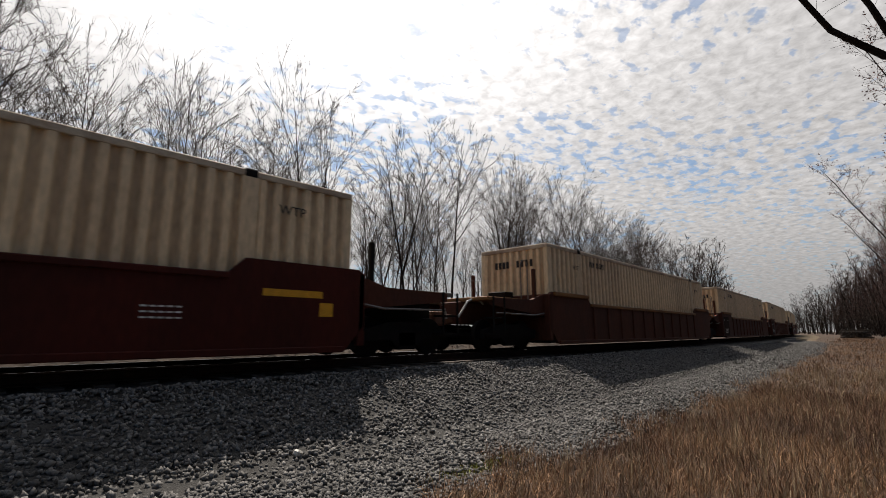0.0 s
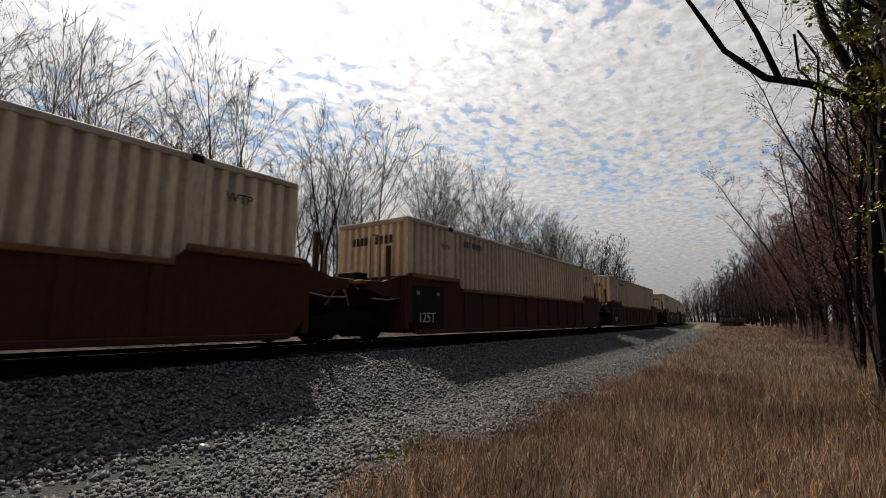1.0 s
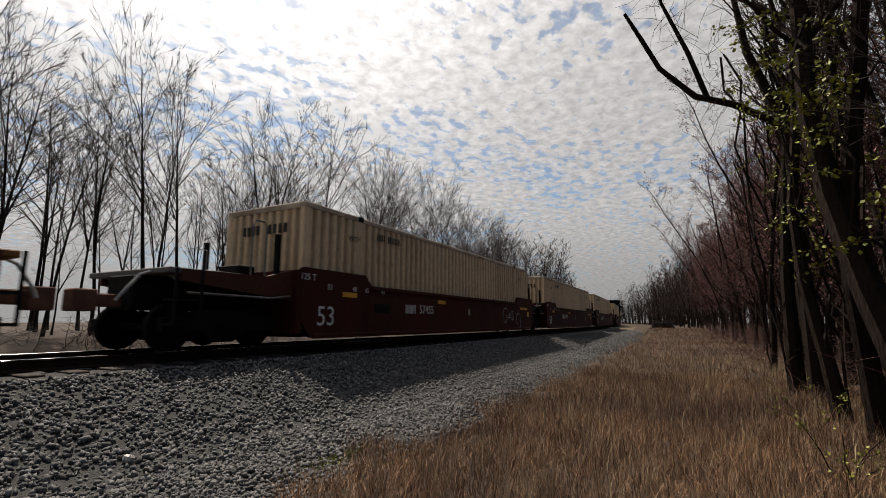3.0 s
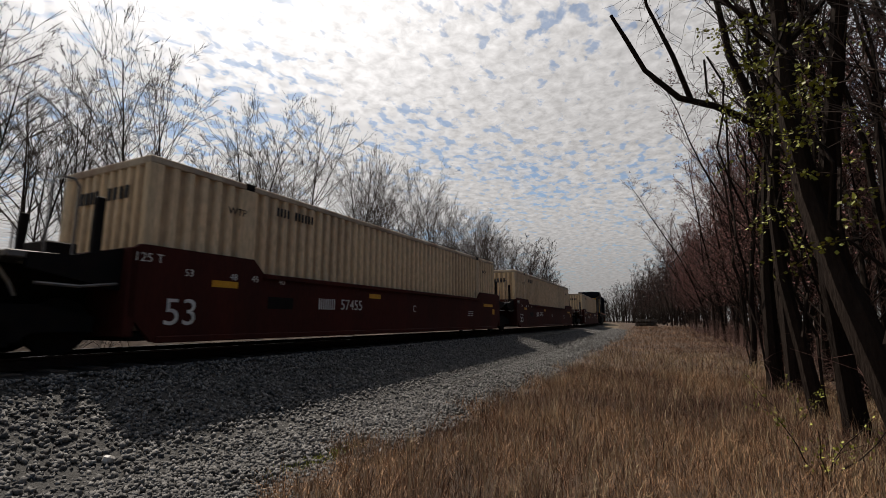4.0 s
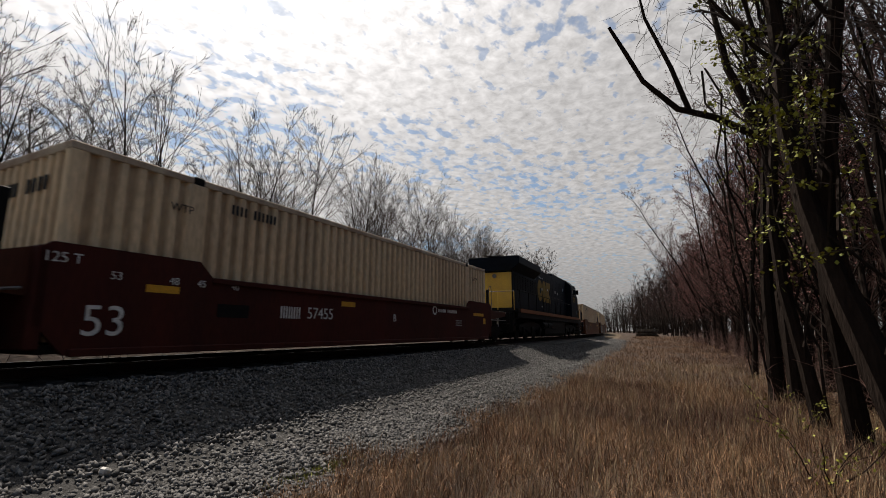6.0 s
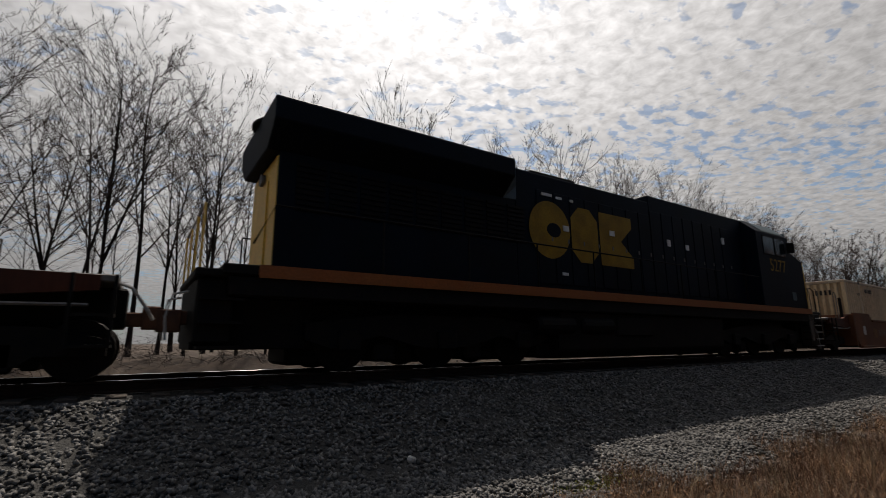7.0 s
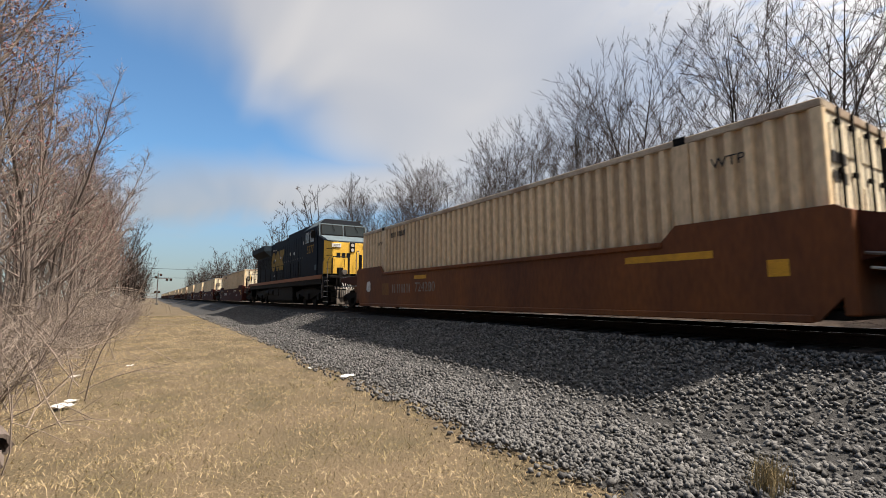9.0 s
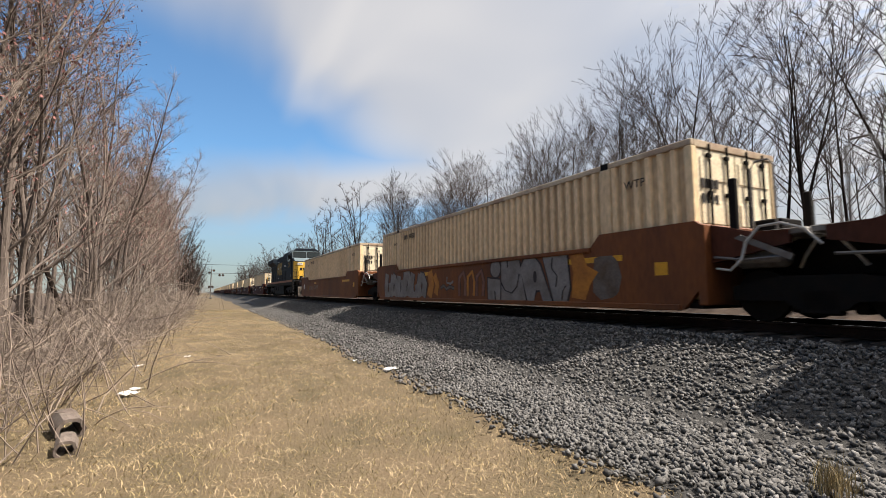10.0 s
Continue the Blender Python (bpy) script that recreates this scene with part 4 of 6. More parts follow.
    for i, (x, z, w, h) in enumerate(((-3.0, 3.2, 0.2, 0.14), (-1.2, 3.3, 0.2, 0.14), (1.5, 3.3, 0.16, 0.2), (2.5, 3.28, 0.16, 0.16), (-3.1, 2.08, 0.2, 0.07), (4.75, 3.72, 0.16, 0.22), (-3.7, 4.02, 0.36, 0.07), (-3.2, 4.0, 0.2, 0.06), (-2.7, 4.0, 0.12, 0.06))):
        part("placard", boxes((x, x + w, -1.048, -1.024, z, z + h)), M_WHITE, lo, "small white placard")
    # the owner's emblem, as three plain yellow forms
    y = -1.030
    def block(x0, x1, z0, z1, c):
        return ((x0 + c, z0), (x1 - c, z0), (x1, z0 + c), (x1, z1 - c), (x1 - c, z1), (x0 + c, z1), (x0, z1 - c), (x0, z0 + c))
    def oval(cx, cz, a, h, n=28):
        return [(cx + a * math.cos(k * math.tau / n), cz + h * math.sin(k * math.tau / n)) for k in range(n)]
    part("emblem_form", flat_shape(oval(-3.45, 3.18, 0.70, 0.72), y), M_SHADE_YELLOW, lo)
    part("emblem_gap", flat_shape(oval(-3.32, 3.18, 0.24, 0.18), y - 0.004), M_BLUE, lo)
    part("emblem_form", flat_shape(block(-2.70, -1.68, 2.46, 3.9, 0.30), y), M_SHADE_YELLOW, lo)
    part("emblem_form", flat_shape(((-1.6, 2.46), (-0.22, 2.46), (-0.22, 2.76), (-0.72, 3.18), (-0.22, 3.6), (-0.22, 3.9), (-1.6, 3.9)), y), M_SHADE_YELLOW, lo)
    # cab and nose
    def front_x(z):
        return 9.0 if z < 3.8 else 8.97 - (z - 3.83) * 0.24
    ring = ((-1.46, 1.66), (-1.46, 3.83), (-1.46, 4.32), (-0.96, 4.80), (0.96, 4.80), (1.46, 4.32), (1.46, 3.83), (1.46, 1.66))
    bm = bmesh.new()
    rear, fore = [bm.verts.new((6.3, y, z)) for y, z in ring], [bm.verts.new((front_x(z), y, z)) for y, z in ring]
    for i in range(8):
        bm.faces.new((rear[i], rear[(i + 1) % 8], fore[(i + 1) % 8], fore[i]))
    bm.faces.new(rear[::-1])
    for a, b, c, d in ((0, 1, 6, 7), (1, 2, 5, 6), (2, 3, 4, 5)):
        bm.faces.new((fore[a], fore[b], fore[c], fore[d]))
    bmesh.ops.recalc_face_normals(bm, faces=bm.faces)
    part("cab", soft(bm, 0.02), M_BLUE, lo)
    for g in (-1, 1):
        part("roof_bevel", prism(((g * 1.42, 4.37), (g * 1.0, 4.772), (g * 1.006, 4.782), (g * 1.426, 4.38)), "x", 6.9, 8.66), M_LGREY, lo, "pale grey-blue bevel of the cab roof")
    part("cab_roof", soft(boxes((6.5, 8.62, -0.94, 0.94, 4.80, 4.83)), 0.01), M_LGREY, lo, "grey-blue cab roof")
    part("cab_front", soft(prism(((8.735, 3.80), (8.765, 3.80), (8.60, 4.52), (8.57, 4.52)), "y", -1.38, 1.38), 0.004), M_LGREY, lo)
    for y0, y1 in ((-1.22, -0.10), (0.10, 1.22)):
        f = part("windshield_frame", prism(((8.752, 3.86), (8.785, 3.86), (8.645, 4.46), (8.612, 4.46)), "y", y0 - 0.05, y1 + 0.05), M_BLACK, lo)
        part("pane", prism(((8.77, 3.91), (8.79, 3.91), (8.668, 4.41), (8.65, 4.41)), "y", y0, y1), M_GLASS, f, "dark windshield pane")
        part("wiper", pipe(bmesh.new(), [(8.66, (y0 + y1) / 2, 4.5), (8.80, (y0 + y1) / 2 + 0.15, 4.1)], 0.012, 5), M_BLACK, f)
    for x in (6.75, 7.65):
        f = part("side_window", soft(boxes((x - 0.03, x + 0.83, -1.475, -1.44, 3.50, 4.22)), 0.02), M_BLACK, lo)
        part("pane", boxes((x + 0.02, x + 0.78, -1.482, -1.47, 3.55, 4.17)), M_GLASS, f)
    lettering("road_number", "5277", 0.64, M_SHADE_YELLOW, lo, pose(7.72, -1.468, 3.14, 90), "yellow painted number")
    part("mirror", soft(boxes((8.62, 8.68, -1.72, -1.48, 3.7, 4.1)), 0.01), M_BLACK, lo)
    part("side_patch", boxes((8.62, 8.92, -1.468, -1.455, 1.95, 2.25)), M_LGREY, lo)
    plan = [(-1.42, 8.7), (-1.42, 9.72), (-1.05, 10.06), (1.05, 10.06), (1.42, 9.72), (1.42, 8.7)]
    def nose_top(x):
        return 3.83 - (x - 8.7) / 1.36 * 0.44
    bm = bmesh.new()
    low = [bm.verts.new((x, y, 1.66)) for y, x in plan]
    top = [bm.verts.new((x, y, nose_top(x))) for y, x in plan]
    for i in range(6):
        bm.faces.new((low[i], low[(i + 1) % 6], top[(i + 1) % 6], top[i]))
    bm.faces.new(top); bm.faces.new(low[::-1])
    bmesh.ops.recalc_face_normals(bm, faces=bm.faces)
    part("nose", soft(bm, 0.03), M_BLUE, lo)
    part("nose_face", soft(boxes((10.072, 10.088, -1.03, 1.03, 1.72, 3.36)), 0.004), M_LYELLOW, lo, "bright yellow nose panel")
    for g in (-1, 1):
        face = bmesh.new()
        a, b = (9.75, g * 1.41), (10.08, g * 1.06)
        inner = [(a[0], a[1], 1.72), (b[0], b[1], 1.72), (b[0], b[1], nose_top(10.06) - 0.04), (a[0], a[1], nose_top(9.72) - 0.04)]
        vs = [[face.verts.new((x + k, y + g * k, z)) for x, y, z in inner] for k in (-0.004, 0.008)]
        face.faces.new(vs[0][::-1]); face.faces.new(vs[1])
        for k in range(4):
            face.faces.new((vs[0][k], vs[0][(k + 1) % 4], vs[1][(k + 1) % 4], vs[1][k]))
        bmesh.ops.recalc_face_normals(face, faces=face.faces)
        part("nose_corner", face, M_LYELLOW, lo, "bright yellow nose corner")
    part("nose_lid", soft(prism(((8.78, 3.815), (10.0, 3.42), (10.0, 3.45), (8.78, 3.845)), "y", -1.3, 1.3), 0.004), M_LGREY, lo, "grey-blue nose top")
    for y0 in (-1.12, 0.62):
        bo = part("number_board", soft(boxes((10.085, 10.13, y0, y0 + 0.5, 3.08, 3.28)), 0.01), M_WHITE, lo, "white number board")
        lettering("board_number", "5277", 0.17, M_INK, bo, pose(10.133, y0 + 0.25, 3.18, 90, 0, 90))
    part("headlight", soft(boxes((10.085, 10.13, -0.14, 0.14, 2.85, 3.36)), 0.02), M_BLACK, lo)
    for z in (2.97, 3.22):
        part("lens", pipe(bmesh.new(), [(10.12, 0, z), (10.15, 0, z)], 0.09, 12), M_HOSE, lo)
    part("nose_door", soft(boxes((10.086, 10.104, 0.25, 0.85, 1.75, 3.0)), 0.01), M_LYELLOW, lo)
    id_bars_front = bmesh.new()
    for i in range(3):
        box(id_bars_front, 10.088, 10.094, -0.85 + i * 0.27, -0.64 + i * 0.27, 2.55, 2.8)
    part("nose_emblem", id_bars_front, M_BLUE, lo)
    for y in (-1.0, -0.45, 0.2, 0.95):
        part("grab_iron", pipe(bmesh.new(), [(10.09, y, 2.0), (10.17, y, 2.02), (10.17, y, 2.45), (10.09, y, 2.47)], 0.014, 5), M_BLACK, lo)
    for z in (1.95, 2.3, 2.65, 3.0):
        part("grab_iron", pipe(bmesh.new(), [(9.9, -1.26, z), (9.98, -1.34, z), (10.12, -1.2, z), (10.06, -1.1, z)], 0.014, 5), M_BLACK, lo)
    # front platform, steps, plow, coupler
    part("pilot", soft(boxes((9.6, 10.85, -0.95, 0.95, 0.4, 1.46)), 0.02), M_BLACK, lo)
    part("front_platform", soft(boxes((8.7, 10.80, -1.42, 1.42, 1.46, 1.58)), 0.02), M_BLACK, lo)
    for side_y in (-1, 1):
        for k in range(5):
            z, x0 = 0.26 + 0.26 * k, 9.92 + 0.035 * k
            st = part("step", soft(boxes((x0, x0 + 0.66, side_y * 1.22 - 0.22, side_y * 1.22 + 0.22, z, z + 0.035)), 0.006), M_BLACK, lo)
            part("nosing", boxes((x0, x0 + 0.66, side_y * 1.45 - 0.012, side_y * 1.45 + 0.012, z + 0.012, z + 0.04)), M_HOSE, st, "worn pale step edge")
        part("step_side", prism(((9.50, 1.46), (9.86, 1.46), (9.80, 0.52), (9.64, 0.46)), "y", side_y * 1.43 - 0.02, side_y * 1.43 + 0.02), M_STEPGREY, lo, "scuffed grey-tan step side plate")
        part("step_back", boxes((9.85, 10.72, side_y * 1.0 - 0.02, side_y * 1.0 + 0.02, 0.26, 1.46)), M_BLACK, lo)
        for x in (9.82, 10.60):
            part("stanchion", pipe(bmesh.new(), [(x, side_y * 1.47, 0.6), (x, side_y * 1.47, 2.3), (x + 0.04, side_y * 1.40, 2.5)], 0.018), M_STEPGREY, lo)
        part("ditch_light", pipe(bmesh.new(), [(10.95, side_y * 0.75, 1.75), (11.12, side_y * 0.75, 1.75)], 0.13, 12), M_GREYSTEEL, lo)
    for y0, y1 in ((-1.30, -0.42), (0.42, 1.30)):
        part("front_rail", pipe(bmesh.new(), [(10.74, y0, 1.5), (10.74, y0, 2.42), (10.74, y0 + 0.08, 2.54), (10.74, y1 - 0.08, 2.54), (10.74, y1, 2.42), (10.74, y1, 1.5)], 0.024), M_BLACK, lo)
        part("front_post", soft(boxes((10.70, 10.76, y1 - 0.05 if y0 < 0 else y0 - 0.05, y1 + 0.05 if y0 < 0 else y0 + 0.05, 1.55, 2.55)), 0.01), M_BLACK, lo)
    part("brake_stand", soft(boxes((10.45, 10.7, -0.95, -0.7, 1.58, 2.0)), 0.02), M_BLACK, lo)
    for y in (-0.9, -0.3, 0.3, 0.9):
        part("cable_loop", pipe(bmesh.new(), [(10.84, y, 1.40), (11.0, y + 0.05, 1.30), (11.08, y + 0.15, 1.0), (10.98, y + 0.28, 0.78), (10.86, y + 0.34, 0.9)], 0.02), M_STEPGREY, lo)
    for i in range(6):
        y = -1.15 + 0.46 * i
        part("plow_blade", prism(((10.75, 1.05), (11.05, 0.85), (11.15, 0.16), (11.08, 0.16), (10.95, 0.8), (10.75, 0.95)), "y", y, y + 0.40), M_STEPGREY, lo)
    part("coupler", soft(boxes((10.9, 11.5, -0.12, 0.12, 0.8, 1.02), (11.35, 11.62, -0.22, 0.16, 0.72, 1.08)), 0.02), M_RUST, lo)
    for i, y in enumerate((-0.85, -0.72, -0.6, -0.45, 0.45, 0.6, 0.75)):
        part("hose", pipe(bmesh.new(), [(10.85, y, 1.3), (11.08, y - 0.02, 1.25), (11.22, y + 0.03, 0.9), (11.18, y + 0.05, 0.42 + 0.03 * (i % 3))], 0.022), M_HOSE, lo, "pale hanging air hose")
    # radiator end: platform, rails, coupler
    part("rear_pilot", soft(boxes((-11.0, -9.2, -0.95, 0.95, 0.4, 1.46)), 0.02), M_BLACK, lo)
    part("rear_platform", soft(boxes((-11.05, -9.9, -1.42, 1.42, 1.46, 1.58)), 0.02), M_BLACK, lo)
    for y in (-1.38, -0.5, 0.5, 1.38):
        part("stanchion", pipe(bmesh.new(), [(-11.0, y, 1.5), (-11.0, y, 2.55)], 0.02), M_LYELLOW, lo)
    part("rear_rail", pipe(bmesh.new(), [(-11.0, -1.38, 2.55), (-11.0, 1.38, 2.55)], 0.02), M_GREYSTEEL, lo)
    for z in (0.42, 0.78, 1.12):
        part("rear_step", boxes((-10.95, -10.35, -1.42, -1.0, z, z + 0.04)), M_BLACK, lo)
    part("rear_coupler", soft(boxes((-11.5, -10.9, -0.12, 0.12, 0.8, 1.02), (-11.62, -11.35, -0.16, 0.22, 0.72, 1.08)), 0.02), M_RUST, lo)
    for y in (-0.6, 0.6):
        part("hose", pipe(bmesh.new(), [(-11.05, y, 1.3), (-11.25, y, 1.25), (-11.33, y, 0.9), (-11.3, y, 0.55)], 0.022), M_HOSE, lo)
    # walkway rail on both sides
    for y in (-1.42, 1.42):
        for i in range(9):
            x = -10.0 + i * 1.9
            part("stanchion", pipe(bmesh.new(), [(x, y, 1.6), (x, y, 2.66)], 0.018), M_BLACK, lo)
        part("hand_rail", pipe(bmesh.new(), [(-10.3, y, 2.0), (-10.0, y, 2.66), (6.2, y, 2.66)], 0.018), M_BLACK, lo)
    # roof gear
    part("exhaust", soft(boxes((-3.9, -2.3, -0.9, 0.9, 4.57, 4.68)), 0.02), M_BLACK, lo)
    part("horn", pipe(bmesh.new(), [(3.2, 0.2, 4.86), (3.5, 0.2, 4.88), (3.7, 0.2, 4.90)], [0.03, 0.05, 0.10], 10), M_BLACK, lo)
    part("antenna_plate", soft(boxes((6.8, 7.7, -0.5, 0.5, 4.82, 4.90)), 0.02), M_BLACK, lo)
    for x in (-9.6, -8.0, -6.4):
        part("roof_fan", pipe(bmesh.new(), [(x, 0, 4.56), (x, 0, 4.61)], 0.62, 20), M_BLACK, lo)
    part("roof_hatch", soft(boxes((1.2, 2.6, -0.6, 0.6, 4.78, 4.84)), 0.02), M_BLUE, lo)
    # the nose, its face and the front platform stand a hand further out
    for ob in lo.children:
        if ob.type == "FONT" or min(c[0] for c in ob.bound_box) < 8.5 or ob.name.split(".")[0] in ("mirror", "side_patch"):
            continue
        ob.matrix_basis = pose(0.25, 0, 0) @ ob.matrix_basis
    return tagged(lo, "dark blue and yellow diesel locomotive with a grey cab roof", "locomotive")


MOVING.append((0.0, build_locomotive(), 0.0))


# ---- trees ----
def tube(V, F, pts, radii, n):
    base = len(V)
    for i, p in enumerate(pts):
        way = (pts[min(i + 1, len(pts) - 1)] - pts[max(i - 1, 0)])
        way = way / (way.length or 1)
        ref = Vector((0, 0, 1)) if abs(way.z) < 0.8 else Vector((1, 0, 0))
        a = way.cross(ref).normalized()
        b = way.cross(a)
        for k in range(n):
            c = k * math.tau / n
            V.append(tuple(p + (a * math.cos(c) + b * math.sin(c)) * radii[i]))
    for i in range(len(pts) - 1):
        for k in range(n):
            F.append((base + i * n + k, base + i * n + (k + 1) % n, base + (i + 1) * n + (k + 1) % n, base + (i + 1) * n + k))


def along(pts, f):
    x = f * (len(pts) - 1)
    i = min(int(x), len(pts) - 2)
    return pts[i].lerp(pts[i + 1], x - i)


def shoot(rnd, p, way, length, bend, n, up):
    """A crooked shoot of n stretches that turns upwards."""
    pts = [p.copy()]
    for i in range(n):
        way = (way + Vector((rnd.gauss(0, bend), rnd.gauss(0, bend), rnd.gauss(0, bend) + up))).normalized()
        p = p + way * (length / n)
        pts.append(p)
    return pts


def tree_meshes(seed, H, r0, first=0.35, limbs=18, subs=5, twigs=3, wide=0.34, rise=0.9, crook=0.05, lean=(0, 0), twig_r=0.006, buds=0, fork=False):
    """Meshes of a bare tree: trunk with limbs, crown of twigs, and buds where it has them."""
    rnd = random.Random(seed)
    TV, TF, CV, CF, BV, BF = [], [], [], [], [], []
    stems = [shoot(rnd, Vector((0, 0, -0.3)), Vector((lean[0], lean[1], 1)).normalized(), H + 0.3, crook, 10, 0.03)]
    if fork:
        stems.append(shoot(rnd, along(stems[0], 0.22), Vector((lean[0] + rnd.uniform(-0.35, 0.35), lean[1] + rnd.uniform(-0.35, 0.35), 1)).normalized(), H * 0.72, crook, 8, 0.03))
    for si, stem in enumerate(stems):
        rr = r0 if si == 0 else r0 * 0.7
        tube(TV, TF, stem, [rr * (1.25 if i == 0 and si == 0 else 1.0) * (1 - 0.93 * (i / (len(stem) - 1)) ** 0.9) + 0.008 for i in range(len(stem))], 7)
        for i in range(limbs if si == 0 else limbs // 2):
            f = first + (0.98 - first) * (i + rnd.random()) / limbs
            if si:
                f = 0.3 + 0.68 * (i + rnd.random()) / (limbs // 2)
            az = i * 2.4 + rnd.uniform(-0.6, 0.6)
            L = H * wide * (1.12 - f * 0.85) * rnd.uniform(0.65, 1.2)
            way = Vector((math.cos(az), math.sin(az), rise * rnd.uniform(0.6, 1.3))).normalized()
            limb = shoot(rnd, along(stem, f), way, L, 0.10, 4, 0.10)
            lr = max(0.008, rr * (1 - 0.9 * f) * 0.38)
            tube(TV, TF, limb, [lr * (1 - 0.8 * k / 4) + 0.004 for k in range(5)], 4)
            for j in range(subs):
                g = 0.2 + 0.78 * (j + rnd.random()) / subs
                sw = (limb[-1] - limb[0]).normalized() + Vector((rnd.gauss(0, 0.6), rnd.gauss(0, 0.6), rnd.gauss(0.25, 0.35)))
                sub = shoot(rnd, along(limb, g), sw.normalized(), L * rnd.uniform(0.28, 0.5) * (1.1 - 0.4 * g), 0.16, 3, 0.06)
                tube(CV, CF, sub[::3] if len(sub) > 3 and H > 14 else sub[:1] + sub[2:], [max(twig_r, lr * 0.32), max(twig_r, lr * 0.2)] if len(sub) > 3 and H > 14 else [max(twig_r, lr * 0.32), max(twig_r, lr * 0.22), twig_r], 3)
                for k in range(twigs):
                    tp = along(sub, rnd.uniform(0.2, 1.0))
                    tw = ((sub[-1] - sub[0]).normalized() + Vector((rnd.gauss(0, 0.7), rnd.gauss(0, 0.7), rnd.gauss(0.2, 0.4)))).normalized()
                    ln = rnd.uniform(0.3, 0.8) * (0.5 + H / 32)
                    end = tp + tw * ln
                    tube(CV, CF, [tp, end], [twig_r, twig_r * 0.5], 3)
                    for _ in range(buds):
                        c = tp.lerp(end, rnd.uniform(0.4, 1.05)) + Vector((rnd.gauss(0, 0.05), rnd.gauss(0, 0.05), rnd.gauss(0, 0.05)))
                        s = rnd.uniform(0.016, 0.034)
                        q = len(BV)
                        d1, d2 = Vector((rnd.gauss(0, 1), rnd.gauss(0, 1), rnd.gauss(0, 1))).normalized() * s, Vector((rnd.gauss(0, 1), rnd.gauss(0, 1), rnd.gauss(0, 1))).normalized() * s
                        BV += [tuple(c - d1 - d2), tuple(c + d1 - d2), tuple(c + d1 + d2), tuple(c - d1 + d2)]
                        BF.append((q, q + 1, q + 2, q + 3))
    return (TV, TF), (CV, CF), (BV, BF)


def vase_tree(seed, H, r0, split=0.42, spread=0.36, levels=6, twig_r=0.0075, limbs=16, forks=0, lean=0.04, tiers=3):
    """Meshes of a bare tree: one leader or a few, with rising limbs that fork again and again into fine twigs."""
    rnd = random.Random(seed)
    TV, TF, CV, CF = [], [], [], []

    def turned(way, angle):
        ref = Vector((rnd.gauss(0, 1), rnd.gauss(0, 1), rnd.gauss(0, 0.6)))
        out = (ref - way * ref.dot(way)).normalized()
        return (way * math.cos(angle) + out * math.sin(angle)).normalized()

    def grow(p, way, length, r, level):
        n = 3 if level < levels - 1 else 1 if level == levels else 2
        pts = shoot(rnd, p, way, length, 0.07, n, 0.035)
        tip = max(twig_r * 0.6, r * 0.62)
        V, F = (TV, TF) if level < 3 else (CV, CF)
        tube(V, F, pts, [r + (tip - r) * i / n for i in range(n + 1)], 5 if level == 1 else 4 if level == 2 else 3)
        if level >= levels:
            return
        ahead = (pts[-1] - pts[-2]).normalized()
        for k in range(2 if rnd.random() < 0.72 else 3):
            grow(pts[-1], turned(ahead, spread * rnd.uniform(0.35, 1.25)), length * rnd.uniform(0.45, 0.68), max(twig_r, tip * rnd.uniform(0.75, 0.98)), level + 1)
        for k in range(2):
            if level < levels:
                f = rnd.uniform(0.2, 0.9)
                grow(along(pts, f), turned(ahead, spread * rnd.uniform(1.2, 2.4)), length * rnd.uniform(0.32, 0.55), max(twig_r, tip * 0.5), min(levels, level + 2))

    leaders = [shoot(rnd, Vector((0, 0, -0.3)), Vector((rnd.gauss(0, lean), rnd.gauss(0, lean), 1)).normalized(), H * 0.9 + 0.3, 0.03, 9, 0.05)]
    for k in range(forks):
        foot = along(leaders[0], split * rnd.uniform(0.7, 1.0))
        leaders.append(shoot(rnd, foot, turned(Vector((0, 0, 1)), rnd.uniform(0.16, 0.34)), (H * 0.93 - foot.z) * rnd.uniform(0.85, 1.0), 0.04, 7, 0.05))
    for q, stem in enumerate(leaders):
        n = len(stem) - 1
        rr = r0 if q == 0 else r0 * 0.68
        tube(TV, TF, stem, [rr * (1.3 if i == 0 and q == 0 else 1.0 - 0.93 * (i / n) ** 0.85) + 0.004 for i in range(n + 1)], 6)
        for k in range(limbs if q == 0 else int(limbs * 0.75)):
            low = split * 0.85 if q == 0 else 0.18
            f = low + (0.99 - low) * (k + rnd.random()) / (limbs if q == 0 else limbs * 0.75)
            high = (f - low) / (1.0 - low)
            L = H * 0.26 * (0.62 + 0.70 * high - 1.05 * high * high) * rnd.uniform(0.7, 1.25)
            grow(along(stem, f), turned((stem[-1] - stem[0]).normalized(), rnd.uniform(0.42, 0.78)), L, max(twig_r * 1.3, rr * (1 - 0.85 * f) * rnd.uniform(0.42, 0.6)), levels - tiers)
    return (TV, TF), (CV, CF), ([], [])


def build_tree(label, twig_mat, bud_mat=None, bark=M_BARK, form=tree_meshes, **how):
    t = new("tree")
    trunk, crown, bud = form(**how)
    for name, (V, F), mat in (("trunk", trunk, bark), ("crown", crown, twig_mat), ("bud_haze", bud, bud_mat)):
        if F:
            o = new(name, mesh_of(name, V, F, mat))
            o.parent = t
            if name == "bud_haze":
                tagged(o, kind="stuff")
    return tagged(t, label, "tree")


